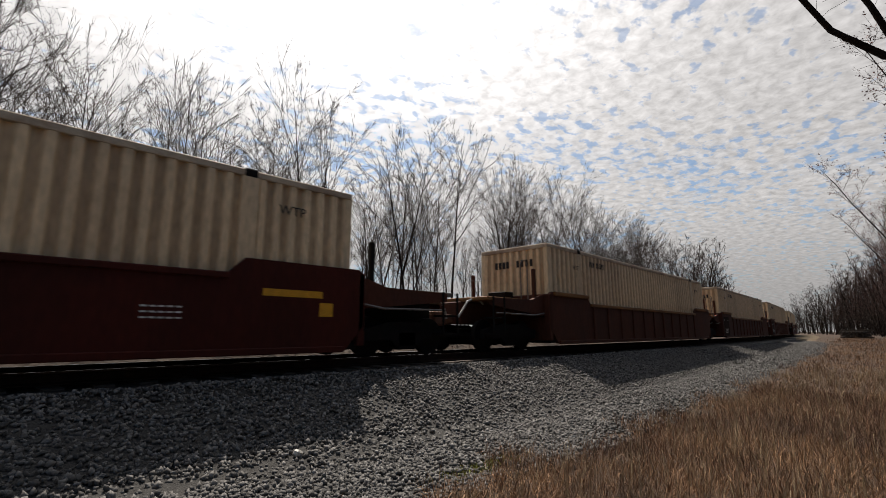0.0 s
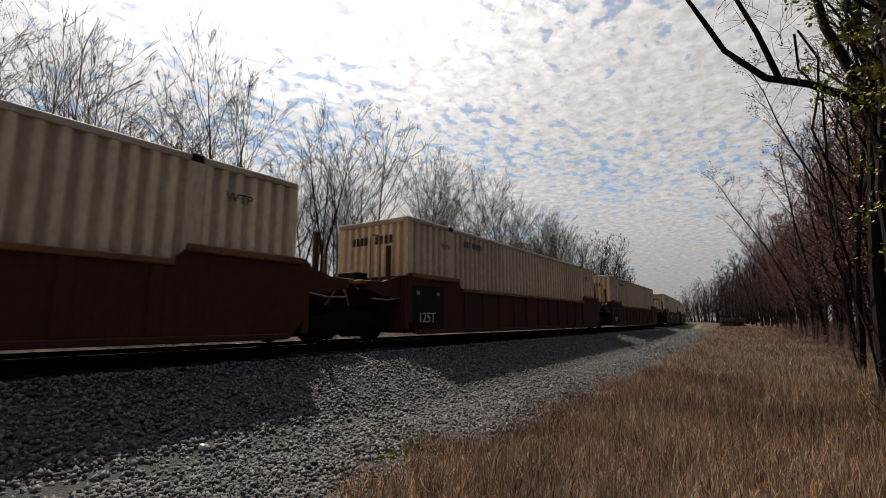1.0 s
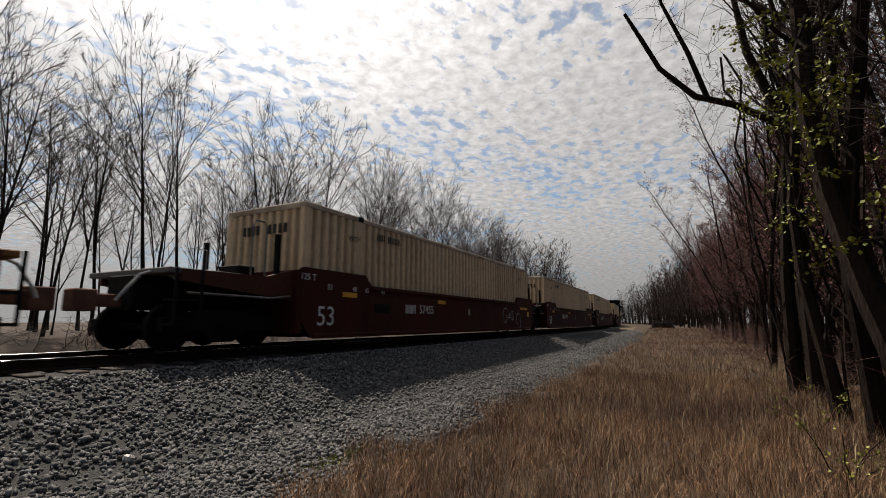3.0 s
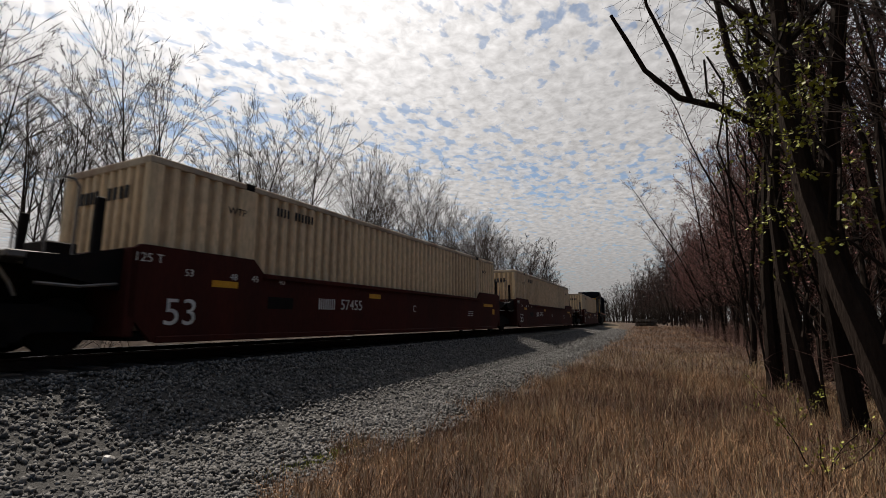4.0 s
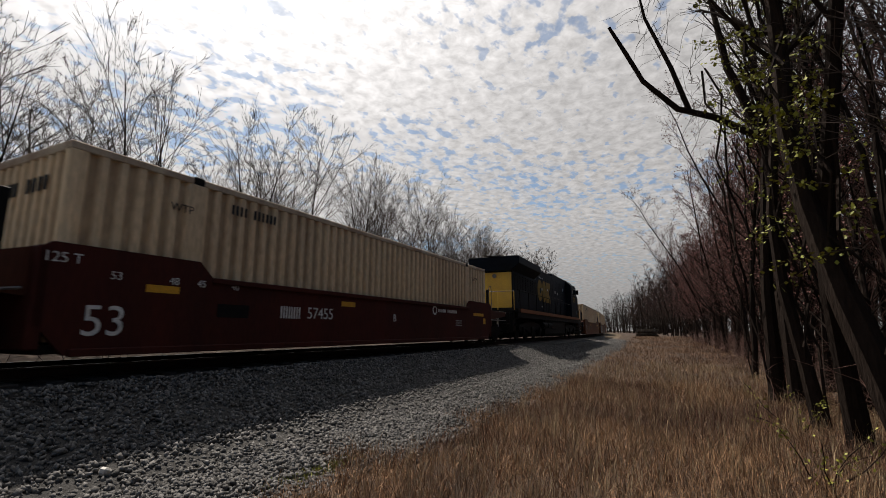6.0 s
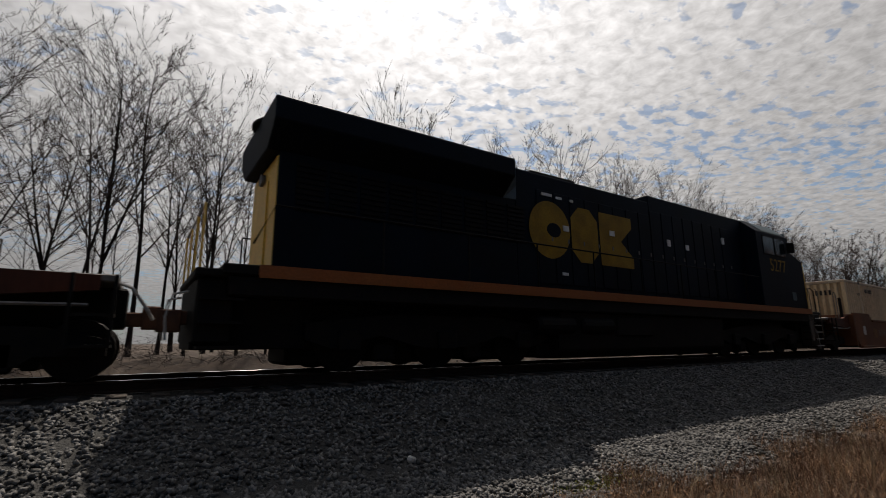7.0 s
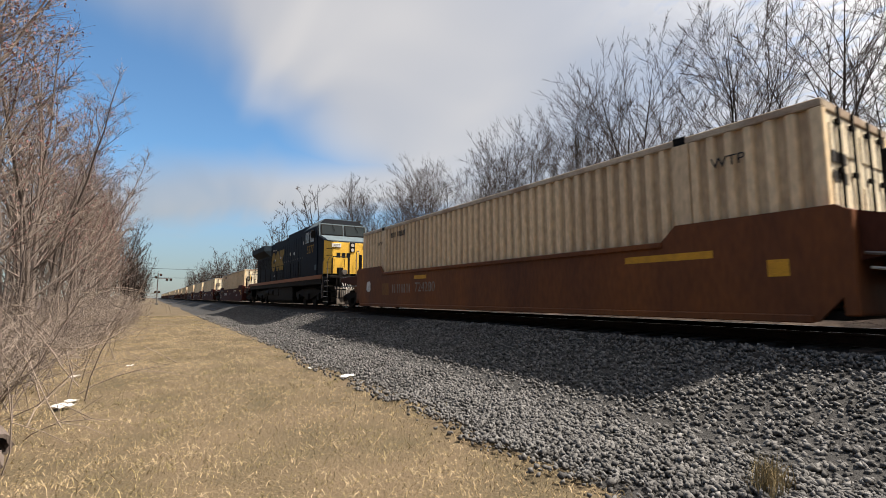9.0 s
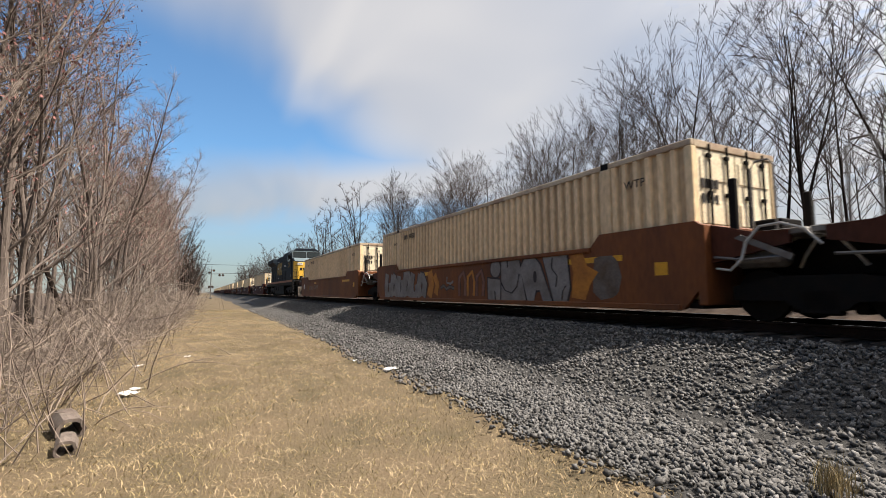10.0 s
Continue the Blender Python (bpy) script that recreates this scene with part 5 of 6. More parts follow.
def plant(kinds, spots, group):
    """The first of each kind goes to its first spot, the rest are copies with a turn of their own."""
    used = set()
    for k, x, y, z, size, turn in spots:
        ob = kinds[k % len(kinds)]
        m = pose(x, y, z, 0, 0, turn)
        if k % len(kinds) in used:
            ob = copy_thing(ob, m)
        else:
            used.add(k % len(kinds))
            ob.matrix_basis = m
        ob.scale = (size, size, size)
        tagged(ob, group=group)
    for i, ob in enumerate(kinds):
        if i not in used:
            for o in (*ob.children, ob):
                bpy.data.objects.remove(o)


rnd = random.Random(11)
FAR_LABEL = "tall bare tree with rising forked limbs and fine twigs"
FAR = [build_tree(FAR_LABEL, M_TWIG, form=vase_tree, seed=100 + i, H=13.0 + 0.8 * ((i * 3) % 4), r0=0.095 + 0.015 * (i % 3), split=(0.38, 0.46, 0.52)[i % 3], limbs=20 + i % 4, forks=(0, 1, 0, 2, 1)[i % 5]) for i in range(8)]
MID = [build_tree(FAR_LABEL, M_TWIG, form=vase_tree, seed=200 + i, H=12.6 + 0.9 * (i % 3), r0=0.10, split=0.45, levels=5, twig_r=0.013, limbs=16, forks=i % 2, tiers=2) for i in range(5)]
EDGE = [build_tree("distant bare tree in a leafless wood", M_TWIG, seed=300 + i, H=15.0 + i, r0=0.16, first=0.10, limbs=12, subs=3, twigs=4, wide=0.38, rise=1.0, crook=0.06, twig_r=0.026) for i in range(4)]


def spot(k, s, v, size):
    p = beside(s, v)
    return (k, p.x, p.y, ground_z(s, v) - 0.05, size, rnd.uniform(0, 360))


def wood(name, kinds, spots, label, twig_mat=M_TWIG, bark=M_BARK):
    """Many far trees as one mesh for the limbs and one for the twigs."""
    w = tagged(new(name), label, "wood", kind="stuff")
    for piece in ("trunk", "crown"):
        Vs, Qs, at = [], [], 0
        for k, x, y, z, size, turn in spots:
            me = [c for c in kinds[k].children if c.name.startswith(piece)][0].data
            V = np.empty(len(me.vertices) * 3, np.float32); me.vertices.foreach_get("co", V)
            Q = np.empty(len(me.loops), np.int32); me.loops.foreach_get("vertex_index", Q)
            V = V.reshape(-1, 3) * size
            c, s_ = math.cos(radians(turn)), math.sin(radians(turn))
            V = np.stack([V[:, 0] * c - V[:, 1] * s_ + x, V[:, 0] * s_ + V[:, 1] * c + y, V[:, 2] + z], 1)
            Vs.append(V); Qs.append(Q.reshape(-1, 4) + at); at += len(V)
        o = tagged(new(piece + "s", fast_mesh(piece + "s", np.concatenate(Vs), np.concatenate(Qs), bark if piece == "trunk" else twig_mat)), kind="stuff")
        o.parent = w
    for t in kinds:
        for o in (*t.children, t):
            bpy.data.objects.remove(o)


spots = [spot(rnd.randrange(8), s + rnd.uniform(-1.0, 1.0), 14.2 + rnd.uniform(-1.2, 2.6), rnd.uniform(0.84, 1.10)) for s in np.arange(-62, 84, 2.6)]
plant(FAR, spots, "trees beyond the track")
spots = [spot(rnd.randrange(5), s + rnd.uniform(-1.5, 1.5), v + rnd.uniform(-2, 2), rnd.uniform(0.8, 1.12)) for v in (18.5, 24.0, 31.0) for s in np.arange(-64, 90, 3.8)]
spots += [spot(rnd.randrange(5), s + rnd.uniform(-0.9, 0.9), 12.4 + rnd.uniform(-1.4, 3.0), rnd.uniform(0.4, 0.75)) for s in np.arange(-50, 70, 1.7)]
wood("back_wood", MID, spots, "leafless wood of slender trees beyond the track")
spots = [spot(rnd.randrange(4), s + rnd.uniform(-3, 3), v + rnd.uniform(-2, 2), rnd.uniform(0.8, 1.15)) for s in np.arange(-420, -62, 4.6) for v in (15.0, 23.0)]
spots += [spot(rnd.randrange(4), s + rnd.uniform(-3, 3), v + rnd.uniform(-2, 2), rnd.uniform(0.8, 1.15)) for s in np.arange(88, 290, 3.6) for v in (12.5, 17.5)]
spots += [spot(rnd.randrange(4), s + rnd.uniform(-2, 2), v + rnd.uniform(-2, 2), rnd.uniform(0.6, 0.95)) for s in np.arange(120, 230, 3.2) for v in (-11.5, -15.0)]
spots += [spot(rnd.randrange(4), s + rnd.uniform(-3, 3), v + rnd.uniform(-2, 2), rnd.uniform(0.75, 1.05)) for s in np.arange(-330, -66, 5.0) for v in (-13.0, -17.0)]
spots += [spot(rnd.randrange(4), s + rnd.uniform(-1, 1), v + rnd.uniform(-0.8, 0.8), rnd.uniform(0.28, 0.5)) for s in np.arange(62, 230, 2.4) for v in (-11.0, -13.5)]
spots += [spot(rnd.randrange(4), s + rnd.uniform(-1, 1), 11.5 + rnd.uniform(-0.8, 0.8), rnd.uniform(0.3, 0.5)) for s in np.arange(84, 260, 3.0)]
wood("distant_wood", EDGE, spots, "distant leafless wood along the line")

# the wood on the camera's side: reddish maples, leaning trunks, brush
NEAR = [build_tree("bare reddish budding tree at the wood's edge", M_REDTWIG, M_BUD, seed=400 + i, H=11.0 + 1.2 * (i % 4), r0=0.09 + 0.015 * (i % 3), first=0.12, limbs=24, subs=5, twigs=4, wide=0.29, rise=1.0, crook=0.06, lean=(0.0, 0.03), twig_r=0.0055, buds=3, fork=(i % 2 == 0)) for i in range(5)]
GREY = [build_tree("bare grey-brown tree at the wood's edge", M_BRUSH, M_BUD, M_PALEBARK, seed=450 + i, H=11.5 + 1.2 * (i % 3), r0=0.08 + 0.015 * (i % 3), first=0.12, limbs=26, subs=5, twigs=6, wide=0.27, rise=1.0, crook=0.07, lean=(0.0, -0.03), twig_r=0.0055, buds=(1 if i % 2 == 1 else 0), fork=(i % 2 == 1)) for i in range(4)]
BACK = [build_tree("bare tree deeper in the wood", M_REDTWIG, seed=480 + i, H=11.5 + i, r0=0.08, first=0.10, limbs=14, subs=4, twigs=4, wide=0.30, rise=1.0, crook=0.07, twig_r=0.011) for i in range(4)]
spots = [spot(rnd.randrange(5), s + rnd.uniform(-0.8, 0.8), -12.2 + rnd.uniform(-0.5, 0.5), rnd.uniform(0.66, 0.98)) for s in np.arange(12, 76, 1.35)]
plant(NEAR, spots, "trees of the near wood")
spots = [spot(rnd.randrange(4), s + rnd.uniform(-0.8, 0.8), -13.0 + rnd.uniform(-0.5, 0.5), rnd.uniform(0.75, 1.08)) for s in np.arange(-66, -7.5, 1.35)]
plant(GREY, spots, "trees of the near wood")
spots = [spot(rnd.randrange(4), s + rnd.uniform(-1, 1), v + rnd.uniform(-0.7, 0.7), rnd.uniform(0.75, 1.08)) for v in (-14.4, -16.6, -19.6, -23.6) for s in np.arange(-4, 78, 2.0)]
spots += [spot(rnd.randrange(4), s + rnd.uniform(-0.5, 0.5), -12.9 + rnd.uniform(-0.5, 0.5), rnd.uniform(0.32, 0.6)) for s in np.arange(7.5, 60, 1.1)]
spots += [spot(rnd.randrange(4), s + rnd.uniform(-0.5, 0.5), -15.6 + rnd.uniform(-0.8, 0.8), rnd.uniform(0.35, 0.65)) for s in np.arange(1, 42, 1.2)]
spots += [spot(rnd.randrange(4), s + rnd.uniform(-1, 1), -28.5 + rnd.uniform(-1, 1), rnd.uniform(0.9, 1.2)) for s in np.arange(-4, 64, 2.4)]
spots += [spot(rnd.randrange(4), s + rnd.uniform(-0.6, 0.6), v + rnd.uniform(-0.8, 0.8), rnd.uniform(0.85, 1.15)) for v in (-14.2, -17.8) for s in np.arange(5, 40, 1.3)]
spots += [spot(rnd.randrange(4), s + rnd.uniform(-1, 1), v + rnd.uniform(-0.9, 0.9), rnd.uniform(0.75, 1.1)) for v in (-12.4, -14.2, -17.0) for s in np.arange(74, 165, 2.0)]
wood("deep_wood", BACK, spots, "leafless thicket of reddish-brown trees behind the wood's edge", M_REDTWIG)
BACK = [build_tree("bare tree deeper in the wood", M_BRUSH, bark=M_PALEBARK, seed=490 + i, H=11.5 + i, r0=0.08, first=0.10, limbs=14, subs=4, twigs=5, wide=0.30, rise=1.0, crook=0.07, twig_r=0.010) for i in range(4)]
spots = [spot(rnd.randrange(4), s + rnd.uniform(-1, 1), v + rnd.uniform(-0.7, 0.7), rnd.uniform(0.75, 1.08)) for v in (-15.0, -17.4, -21.0) for s in np.arange(-66, -4, 2.0)]
wood("grey_wood", BACK, spots, "leafless thicket of pale grey-brown trees behind the wood's edge", M_BRUSH, M_PALEBARK)


def big_tree(base, lean, H, r0, seed, leafy, first=0.42):
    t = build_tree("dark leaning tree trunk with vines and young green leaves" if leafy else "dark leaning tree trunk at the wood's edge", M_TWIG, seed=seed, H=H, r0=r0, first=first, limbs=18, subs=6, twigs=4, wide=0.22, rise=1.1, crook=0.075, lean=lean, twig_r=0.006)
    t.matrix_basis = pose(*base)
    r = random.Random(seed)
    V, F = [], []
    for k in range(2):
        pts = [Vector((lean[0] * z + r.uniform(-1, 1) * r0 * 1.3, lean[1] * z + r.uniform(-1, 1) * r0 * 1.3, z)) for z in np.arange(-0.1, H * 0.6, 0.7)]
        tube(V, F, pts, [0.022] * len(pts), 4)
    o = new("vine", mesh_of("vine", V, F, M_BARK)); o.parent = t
    if leafy:
        V, F = [], []
        TV, TF = [], []
        for cl in range(42):
            z = r.uniform(2.4, H * 0.72)
            spray = shoot(r, Vector((lean[0] * z, lean[1] * z, z)), Vector((r.gauss(0, 1), r.gauss(0.3, 1), r.gauss(0.1, 0.4))).normalized(), r.uniform(0.4, 1.15), 0.22, 4, -0.08)
            tube(TV, TF, spray, [0.006, 0.005, 0.004, 0.003, 0.002], 3)
            for _ in range(26):
                p = along(spray, 0.25 + 0.75 * r.random()) + Vector((r.gauss(0, 0.035), r.gauss(0, 0.035), r.gauss(-0.02, 0.04)))
                d1 = Vector((r.gauss(0, 1), r.gauss(0, 1), r.gauss(0, 0.5))).normalized() * r.uniform(0.018, 0.036)
                d2 = d1.cross(Vector((r.gauss(0, 1), r.gauss(0, 1), r.gauss(0, 1)))).normalized() * r.uniform(0.018, 0.036)
                q = len(V)
                V += [tuple(p - d1), tuple(p + d2), tuple(p + d1), tuple(p - d2)]
                F.append((q, q + 1, q + 2, q + 3))
        o = new("vine_spray", mesh_of("vine_spray", TV, TF, M_TWIG)); o.parent = t
        o = tagged(new("young_leaves", mesh_of("young_leaves", V, F, M_LEAF)), kind="stuff"); o.parent = t
    return tagged(t, group="large trunks at the wood's edge")


TRUNKS = [((12.6, -1.7, -1.05), (-0.10, 0.10), 13.5, 0.15, 501, False), ((12.9, -2.1, -1.05), (-0.12, 0.06), 13.0, 0.13, 502, False), ((9.5, -1.85, -1.05), (-0.09, 0.07), 12.5, 0.11, 503, True),
          ((8.1, -1.95, -1.05), (-0.07, 0.08), 12.0, 0.13, 504, True), ((6.85, -2.3, -1.05), (0.0, 0.17), 11.5, 0.20, 505, True), ((6.1, -1.9, -1.05), (-0.02, 0.0), 7.0, 0.045, 506, False),
          ((10.6, -2.4, -1.05), (-0.1, 0.04), 12.0, 0.08, 507, False), ((15.5, -2.2, -1.05), (-0.1, 0.07), 12.5, 0.10, 508, False), ((18.5, -1.9, -1.0), (-0.05, 0.06), 12.0, 0.09, 509, False),
          ((7.4, -3.0, -1.05), (-0.05, 0.03), 11.0, 0.07, 510, False), ((8.8, -2.9, -1.05), (-0.1, 0.05), 11.0, 0.065, 511, False), ((11.6, -3.0, -1.05), (-0.06, 0.04), 11.5, 0.07, 512, False),
          ((-9.2, -4.2, -1.0), (0.0, -0.12), 10.5, 0.07, 523, False), ((-13.0, -4.2, -1.0), (0.02, -0.12), 11.5, 0.09, 524, False), ((-17.5, -4.4, -1.0), (0.0, -0.15), 11.0, 0.08, 535, False), ((-22.0, -4.4, -1.0), (0.0, -0.15), 11.5, 0.09, 536, False)]
for base, lean, H, r0, seed, leafy in TRUNKS:
    big_tree(base, lean, H, r0, seed, leafy)

# the long crooked limb that reaches out over the grass, on a leaning stem
limb_tree = tagged(new("tree"), "leaning dead tree with one long crooked limb reaching out", "tree", "large trunks at the wood's edge")
V, F = [], []
tube(V, F, [Vector(p) for p in ((12.0, -1.95, -1.2), (11.9, -1.95, 1.8), (11.55, -1.9, 4.4), (11.2, -1.3, 6.2), (10.9, -1.0, 8.6))], [0.15, 0.13, 0.11, 0.08, 0.03], 8)
tube(V, F, [Vector(p) for p in ((11.5, -1.9, 4.5), (11.34, -0.98, 5.16), (11.25, -0.27, 5.48), (10.91, 0.39, 6.16), (10.57, 0.69, 6.75), (10.21, 0.98, 7.28))], [0.085, 0.075, 0.068, 0.055, 0.05, 0.035], 7)
tube(V, F, [Vector(p) for p in ((11.3, -0.5, 5.4), (11.0, -0.2, 6.4), (10.7, 0.25, 7.6), (10.5, 0.35, 8.3))], [0.06, 0.05, 0.035, 0.02], 6)
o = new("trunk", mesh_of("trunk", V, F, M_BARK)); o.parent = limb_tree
V, F = [], []
r = random.Random(77)
for k in range(70):
    p = Vector((11.2, -0.9, 5.2)).lerp(Vector((10.7, 0.3, 8.0)), r.random()) + Vector((r.gauss(0, 0.15), r.gauss(0, 0.2), 0))
    tube(V, F, shoot(r, p, Vector((r.gauss(-0.3, 0.5), r.gauss(0.2, 0.6), r.gauss(0, 0.6))).normalized(), r.uniform(0.4, 1.1), 0.25, 3, -0.1), [0.006, 0.005, 0.004, 0.003], 3)
o = new("crown", mesh_of("crown", V, F, M_TWIG)); o.parent = limb_tree


def brush_mesh(seed, stems=26, h=1.7):
    r = random.Random(seed)
    V, F = [], []
    for _ in range(stems):
        p = Vector((r.gauss(0, 0.55), r.gauss(0, 0.4), -0.05))
        st = shoot(r, p, Vector((r.gauss(0, 0.5), r.gauss(0, 0.5), 1)).normalized(), h * r.uniform(0.5, 1.3), 0.16, 5, -0.10)
        tube(V, F, st, [0.009 * (1 - 0.14 * k) for k in range(6)], 3)
        for _ in range(5):
            q = along(st, r.uniform(0.3, 1.0))
            tube(V, F, shoot(r, q, Vector((r.gauss(0, 0.8), r.gauss(0, 0.8), r.gauss(0.2, 0.6))).normalized(), r.uniform(0.25, 0.7), 0.2, 2, 0.0), [0.005, 0.004, 0.0025], 3)
    return np.array(V), np.array(F)


BRUSH = [brush_mesh(600 + i, h=1.5 + 0.3 * (i % 3)) for i in range(5)]
Vs, Qs, at = [], [], 0
BRUSH_AT = [(s, -10.9) for s in np.arange(-60, -5.5, 1.15)] + [(s, -12.0) for s in np.arange(-50, -6, 1.5)]
BRUSH_AT += [(s, -12.0) for s in np.arange(11, 60, 2.2)] + [(s, -12.8) for s in np.arange(6, 50, 1.5)] + [(s, -13.8) for s in np.arange(4, 40, 1.2)]
for (s, v0), (next_s, _) in zip(BRUSH_AT, BRUSH_AT[1:] + [(99, 0)]):
    V, Q = BRUSH[rnd.randrange(5)]
    p = beside(s + rnd.uniform(-0.5, 0.5), v0 + rnd.uniform(-0.35, 0.35))
    z, c = rnd.uniform(0.7, 1.35), rnd.uniform(0, math.tau)
    V = V * np.array((z, z, z * (0.6 if s > 0 else 1.0)))
    Vs.append(np.stack([V[:, 0] * math.cos(c) - V[:, 1] * math.sin(c) + p.x, V[:, 0] * math.sin(c) + V[:, 1] * math.cos(c) + p.y, V[:, 2] + ground_z(s, v0) - 0.02], 1))
    Qs.append(Q + at)
    at += len(V)
    if s < 0 <= next_s:
        tagged(new("brush", fast_mesh("brush", np.concatenate(Vs), np.concatenate(Qs), M_BRUSH)), "tangle of pale dead stems along the wood's edge", "brush", kind="stuff")
        Vs, Qs, at = [], [], 0
tagged(new("brush", fast_mesh("brush", np.concatenate(Vs), np.concatenate(Qs), M_REDTWIG)), "dark reddish-brown tangle of stems along the wood's edge", "brush", kind="stuff")
Vs, Qs, at = [], [], 0
for s in np.arange(-58, 90, 2.2):
    V, Q = BRUSH[rnd.randrange(5)]
    v0 = 8.6 + rnd.uniform(-1.0, 1.6)
    p = beside(s, v0)
    Vs.append(V * np.array((1.5, 1.3, rnd.uniform(0.45, 0.85))) + np.array((p.x, p.y, ground_z(s, v0) - 0.03)))
    Qs.append(Q + at)
    at += len(V)
tagged(new("far_brush", fast_mesh("far_brush", np.concatenate(Vs), np.concatenate(Qs), M_TWIG)), "low leafless scrub beyond the track", "brush", kind="stuff")

# a sapling with green shoots in the tall grass
sap = tagged(new("sapling"), "thin thorny sapling with yellow-green shoots in dry grass", "sapling")
V, F, LV, LF = [], [], [], []
r = random.Random(9)
for k in range(5):
    st = shoot(r, Vector((0, 0, -0.05)), Vector((r.gauss(0, 0.5), r.gauss(0, 0.5), 1)).normalized(), r.uniform(0.7, 1.25), 0.18, 5, 0.0)
    tube(V, F, st, [0.008, 0.007, 0.006, 0.005, 0.004, 0.003], 4)
    for _ in range(26):
        c = along(st, r.uniform(0.3, 1.0)) + Vector((r.gauss(0, 0.04), r.gauss(0, 0.04), r.gauss(0, 0.03)))
        d1 = Vector((r.gauss(0, 1), r.gauss(0, 1), r.gauss(0, 1))).normalized() * 0.02
        d2 = d1.cross(Vector((r.gauss(0, 1), r.gauss(0, 1), r.gauss(0, 1)))).normalized() * 0.012
        q = len(LV)
        LV += [tuple(c - d1), tuple(c + d2), tuple(c + d1), tuple(c - d2)]
        LF.append((q, q + 1, q + 2, q + 3))
for nm, a, b, m in (("stem_tangle", V, F, M_BARK), ("shoot_haze", LV, LF, M_LEAF)):
    o = tagged(new(nm, mesh_of(nm, a, b, m)), kind="stuff"); o.parent = sap
sap.matrix_basis = pose(5.9, -1.15, -1.05)
copy_thing(sap, pose(8.6, -1.3, -1.05, 0, 0, 130))


# ---- small things along the line ----
def signal_mast():
    s = new("crossing_signal")
    part("mast", pipe(bmesh.new(), [(0, 0, -0.1), (0, 0, 6.8)], 0.11, 10), M_GREYSTEEL, s)
    part("base", soft(boxes((-0.3, 0.3, -0.3, 0.3, -0.1, 0.35)), 0.03), M_GREYSTEEL, s)
    part("arm", pipe(bmesh.new(), [(0, 0, 5.6), (0, 2.6, 5.7)], 0.06, 8), M_GREYSTEEL, s)
    part("gate_arm", soft(boxes((-0.06, 0.06, -0.1, 0.1, 0.9, 4.6)), 0.02), M_WHITE, s)
    for y, z in ((-0.4, 5.9), (0.5, 6.4), (1.7, 5.35), (2.4, 5.35), (-0.35, 2.7), (0.35, 2.7)):
        h = part("lamp_hood", pipe(bmesh.new(), [(0.08, y, z), (0.3, y, z)], 0.26, 14), M_BLACK, s)
        part("lens", pipe(bmesh.new(), [(0.3, y, z), (0.31, y, z)], 0.12, 12), M_RUST, h)
    return tagged(s, "grey crossing signal mast with black lamp hoods", "signal")


signal_mast().matrix_basis = pose(-118, 1.2, -1.0)
road = tagged(new("road", boxes((-141, -133, -400, 400, -1.2, -0.14)) and mesh_of("road", [(-141, -400, -0.86), (-133, -400, -0.86), (-133, 400, -0.86), (-141, 400, -0.86)], [(0, 1, 2, 3)], M_ASPHALT)), "dark asphalt road crossing the line far away", "road", kind="structure")
for x, y in ((-144, -3.5), (-144, 48.0)):
    po = new("utility_pole")
    part("pole", pipe(bmesh.new(), [(0, 0, -0.3), (0, 0, 10.5)], [0.17, 0.12], 8), M_TIE, po)
    part("crossarm", soft(boxes((-0.06, 0.06, -1.1, 1.1, 9.6, 9.75)), 0.01), M_TIE, po)
    tagged(po, "weathered wooden utility pole by the far road", "pole", "utility poles").matrix_basis = pose(x, y, -1.0)
for z, dx in ((9.0, -0.8), (8.9, 0.8), (6.6, 0.0)):
    pts = [(-144 + dx, -60 + 15 * k, z - 0.9 + 0.9 * (((-60 + 15 * k) - 22) / 52) ** 2 * 0.5) for k in range(14)]
    tagged(part("overhead_wire", pipe(bmesh.new(), pts, 0.035, 5), M_BLACK), "black overhead wire above the far road", "wire", "overhead wires")

timber = tagged(new("timber_stack"), "stack of old dark railway ties beside the line", "timber stack")
tie_mesh = None
r = random.Random(5)
for lay in range(5):
    for j in range(6 if lay < 4 else 4):
        if tie_mesh is None:
            tie_mesh = part("timber", soft(boxes((-1.3, 1.3, -0.115, 0.115, 0, 0.18)), 0.015), M_TIE, timber)
            o = tie_mesh
        else:
            o = again(tie_mesh, timber, Matrix())
        o.matrix_basis = pose(r.uniform(-0.15, 0.15), -0.8 + j * 0.27 + r.uniform(-0.02, 0.02), lay * 0.19, 0, 0, r.uniform(-2, 2)) if lay % 2 == 0 else pose(-0.9 + j * 0.36, r.uniform(-0.1, 0.1), lay * 0.19, 0, 0, 90 + r.uniform(-3, 3))
p = beside(70, -7.4)
timber.matrix_basis = pose(p.x, p.y, ground_z(70, -7.4) - 0.01, 0, 0, 75)


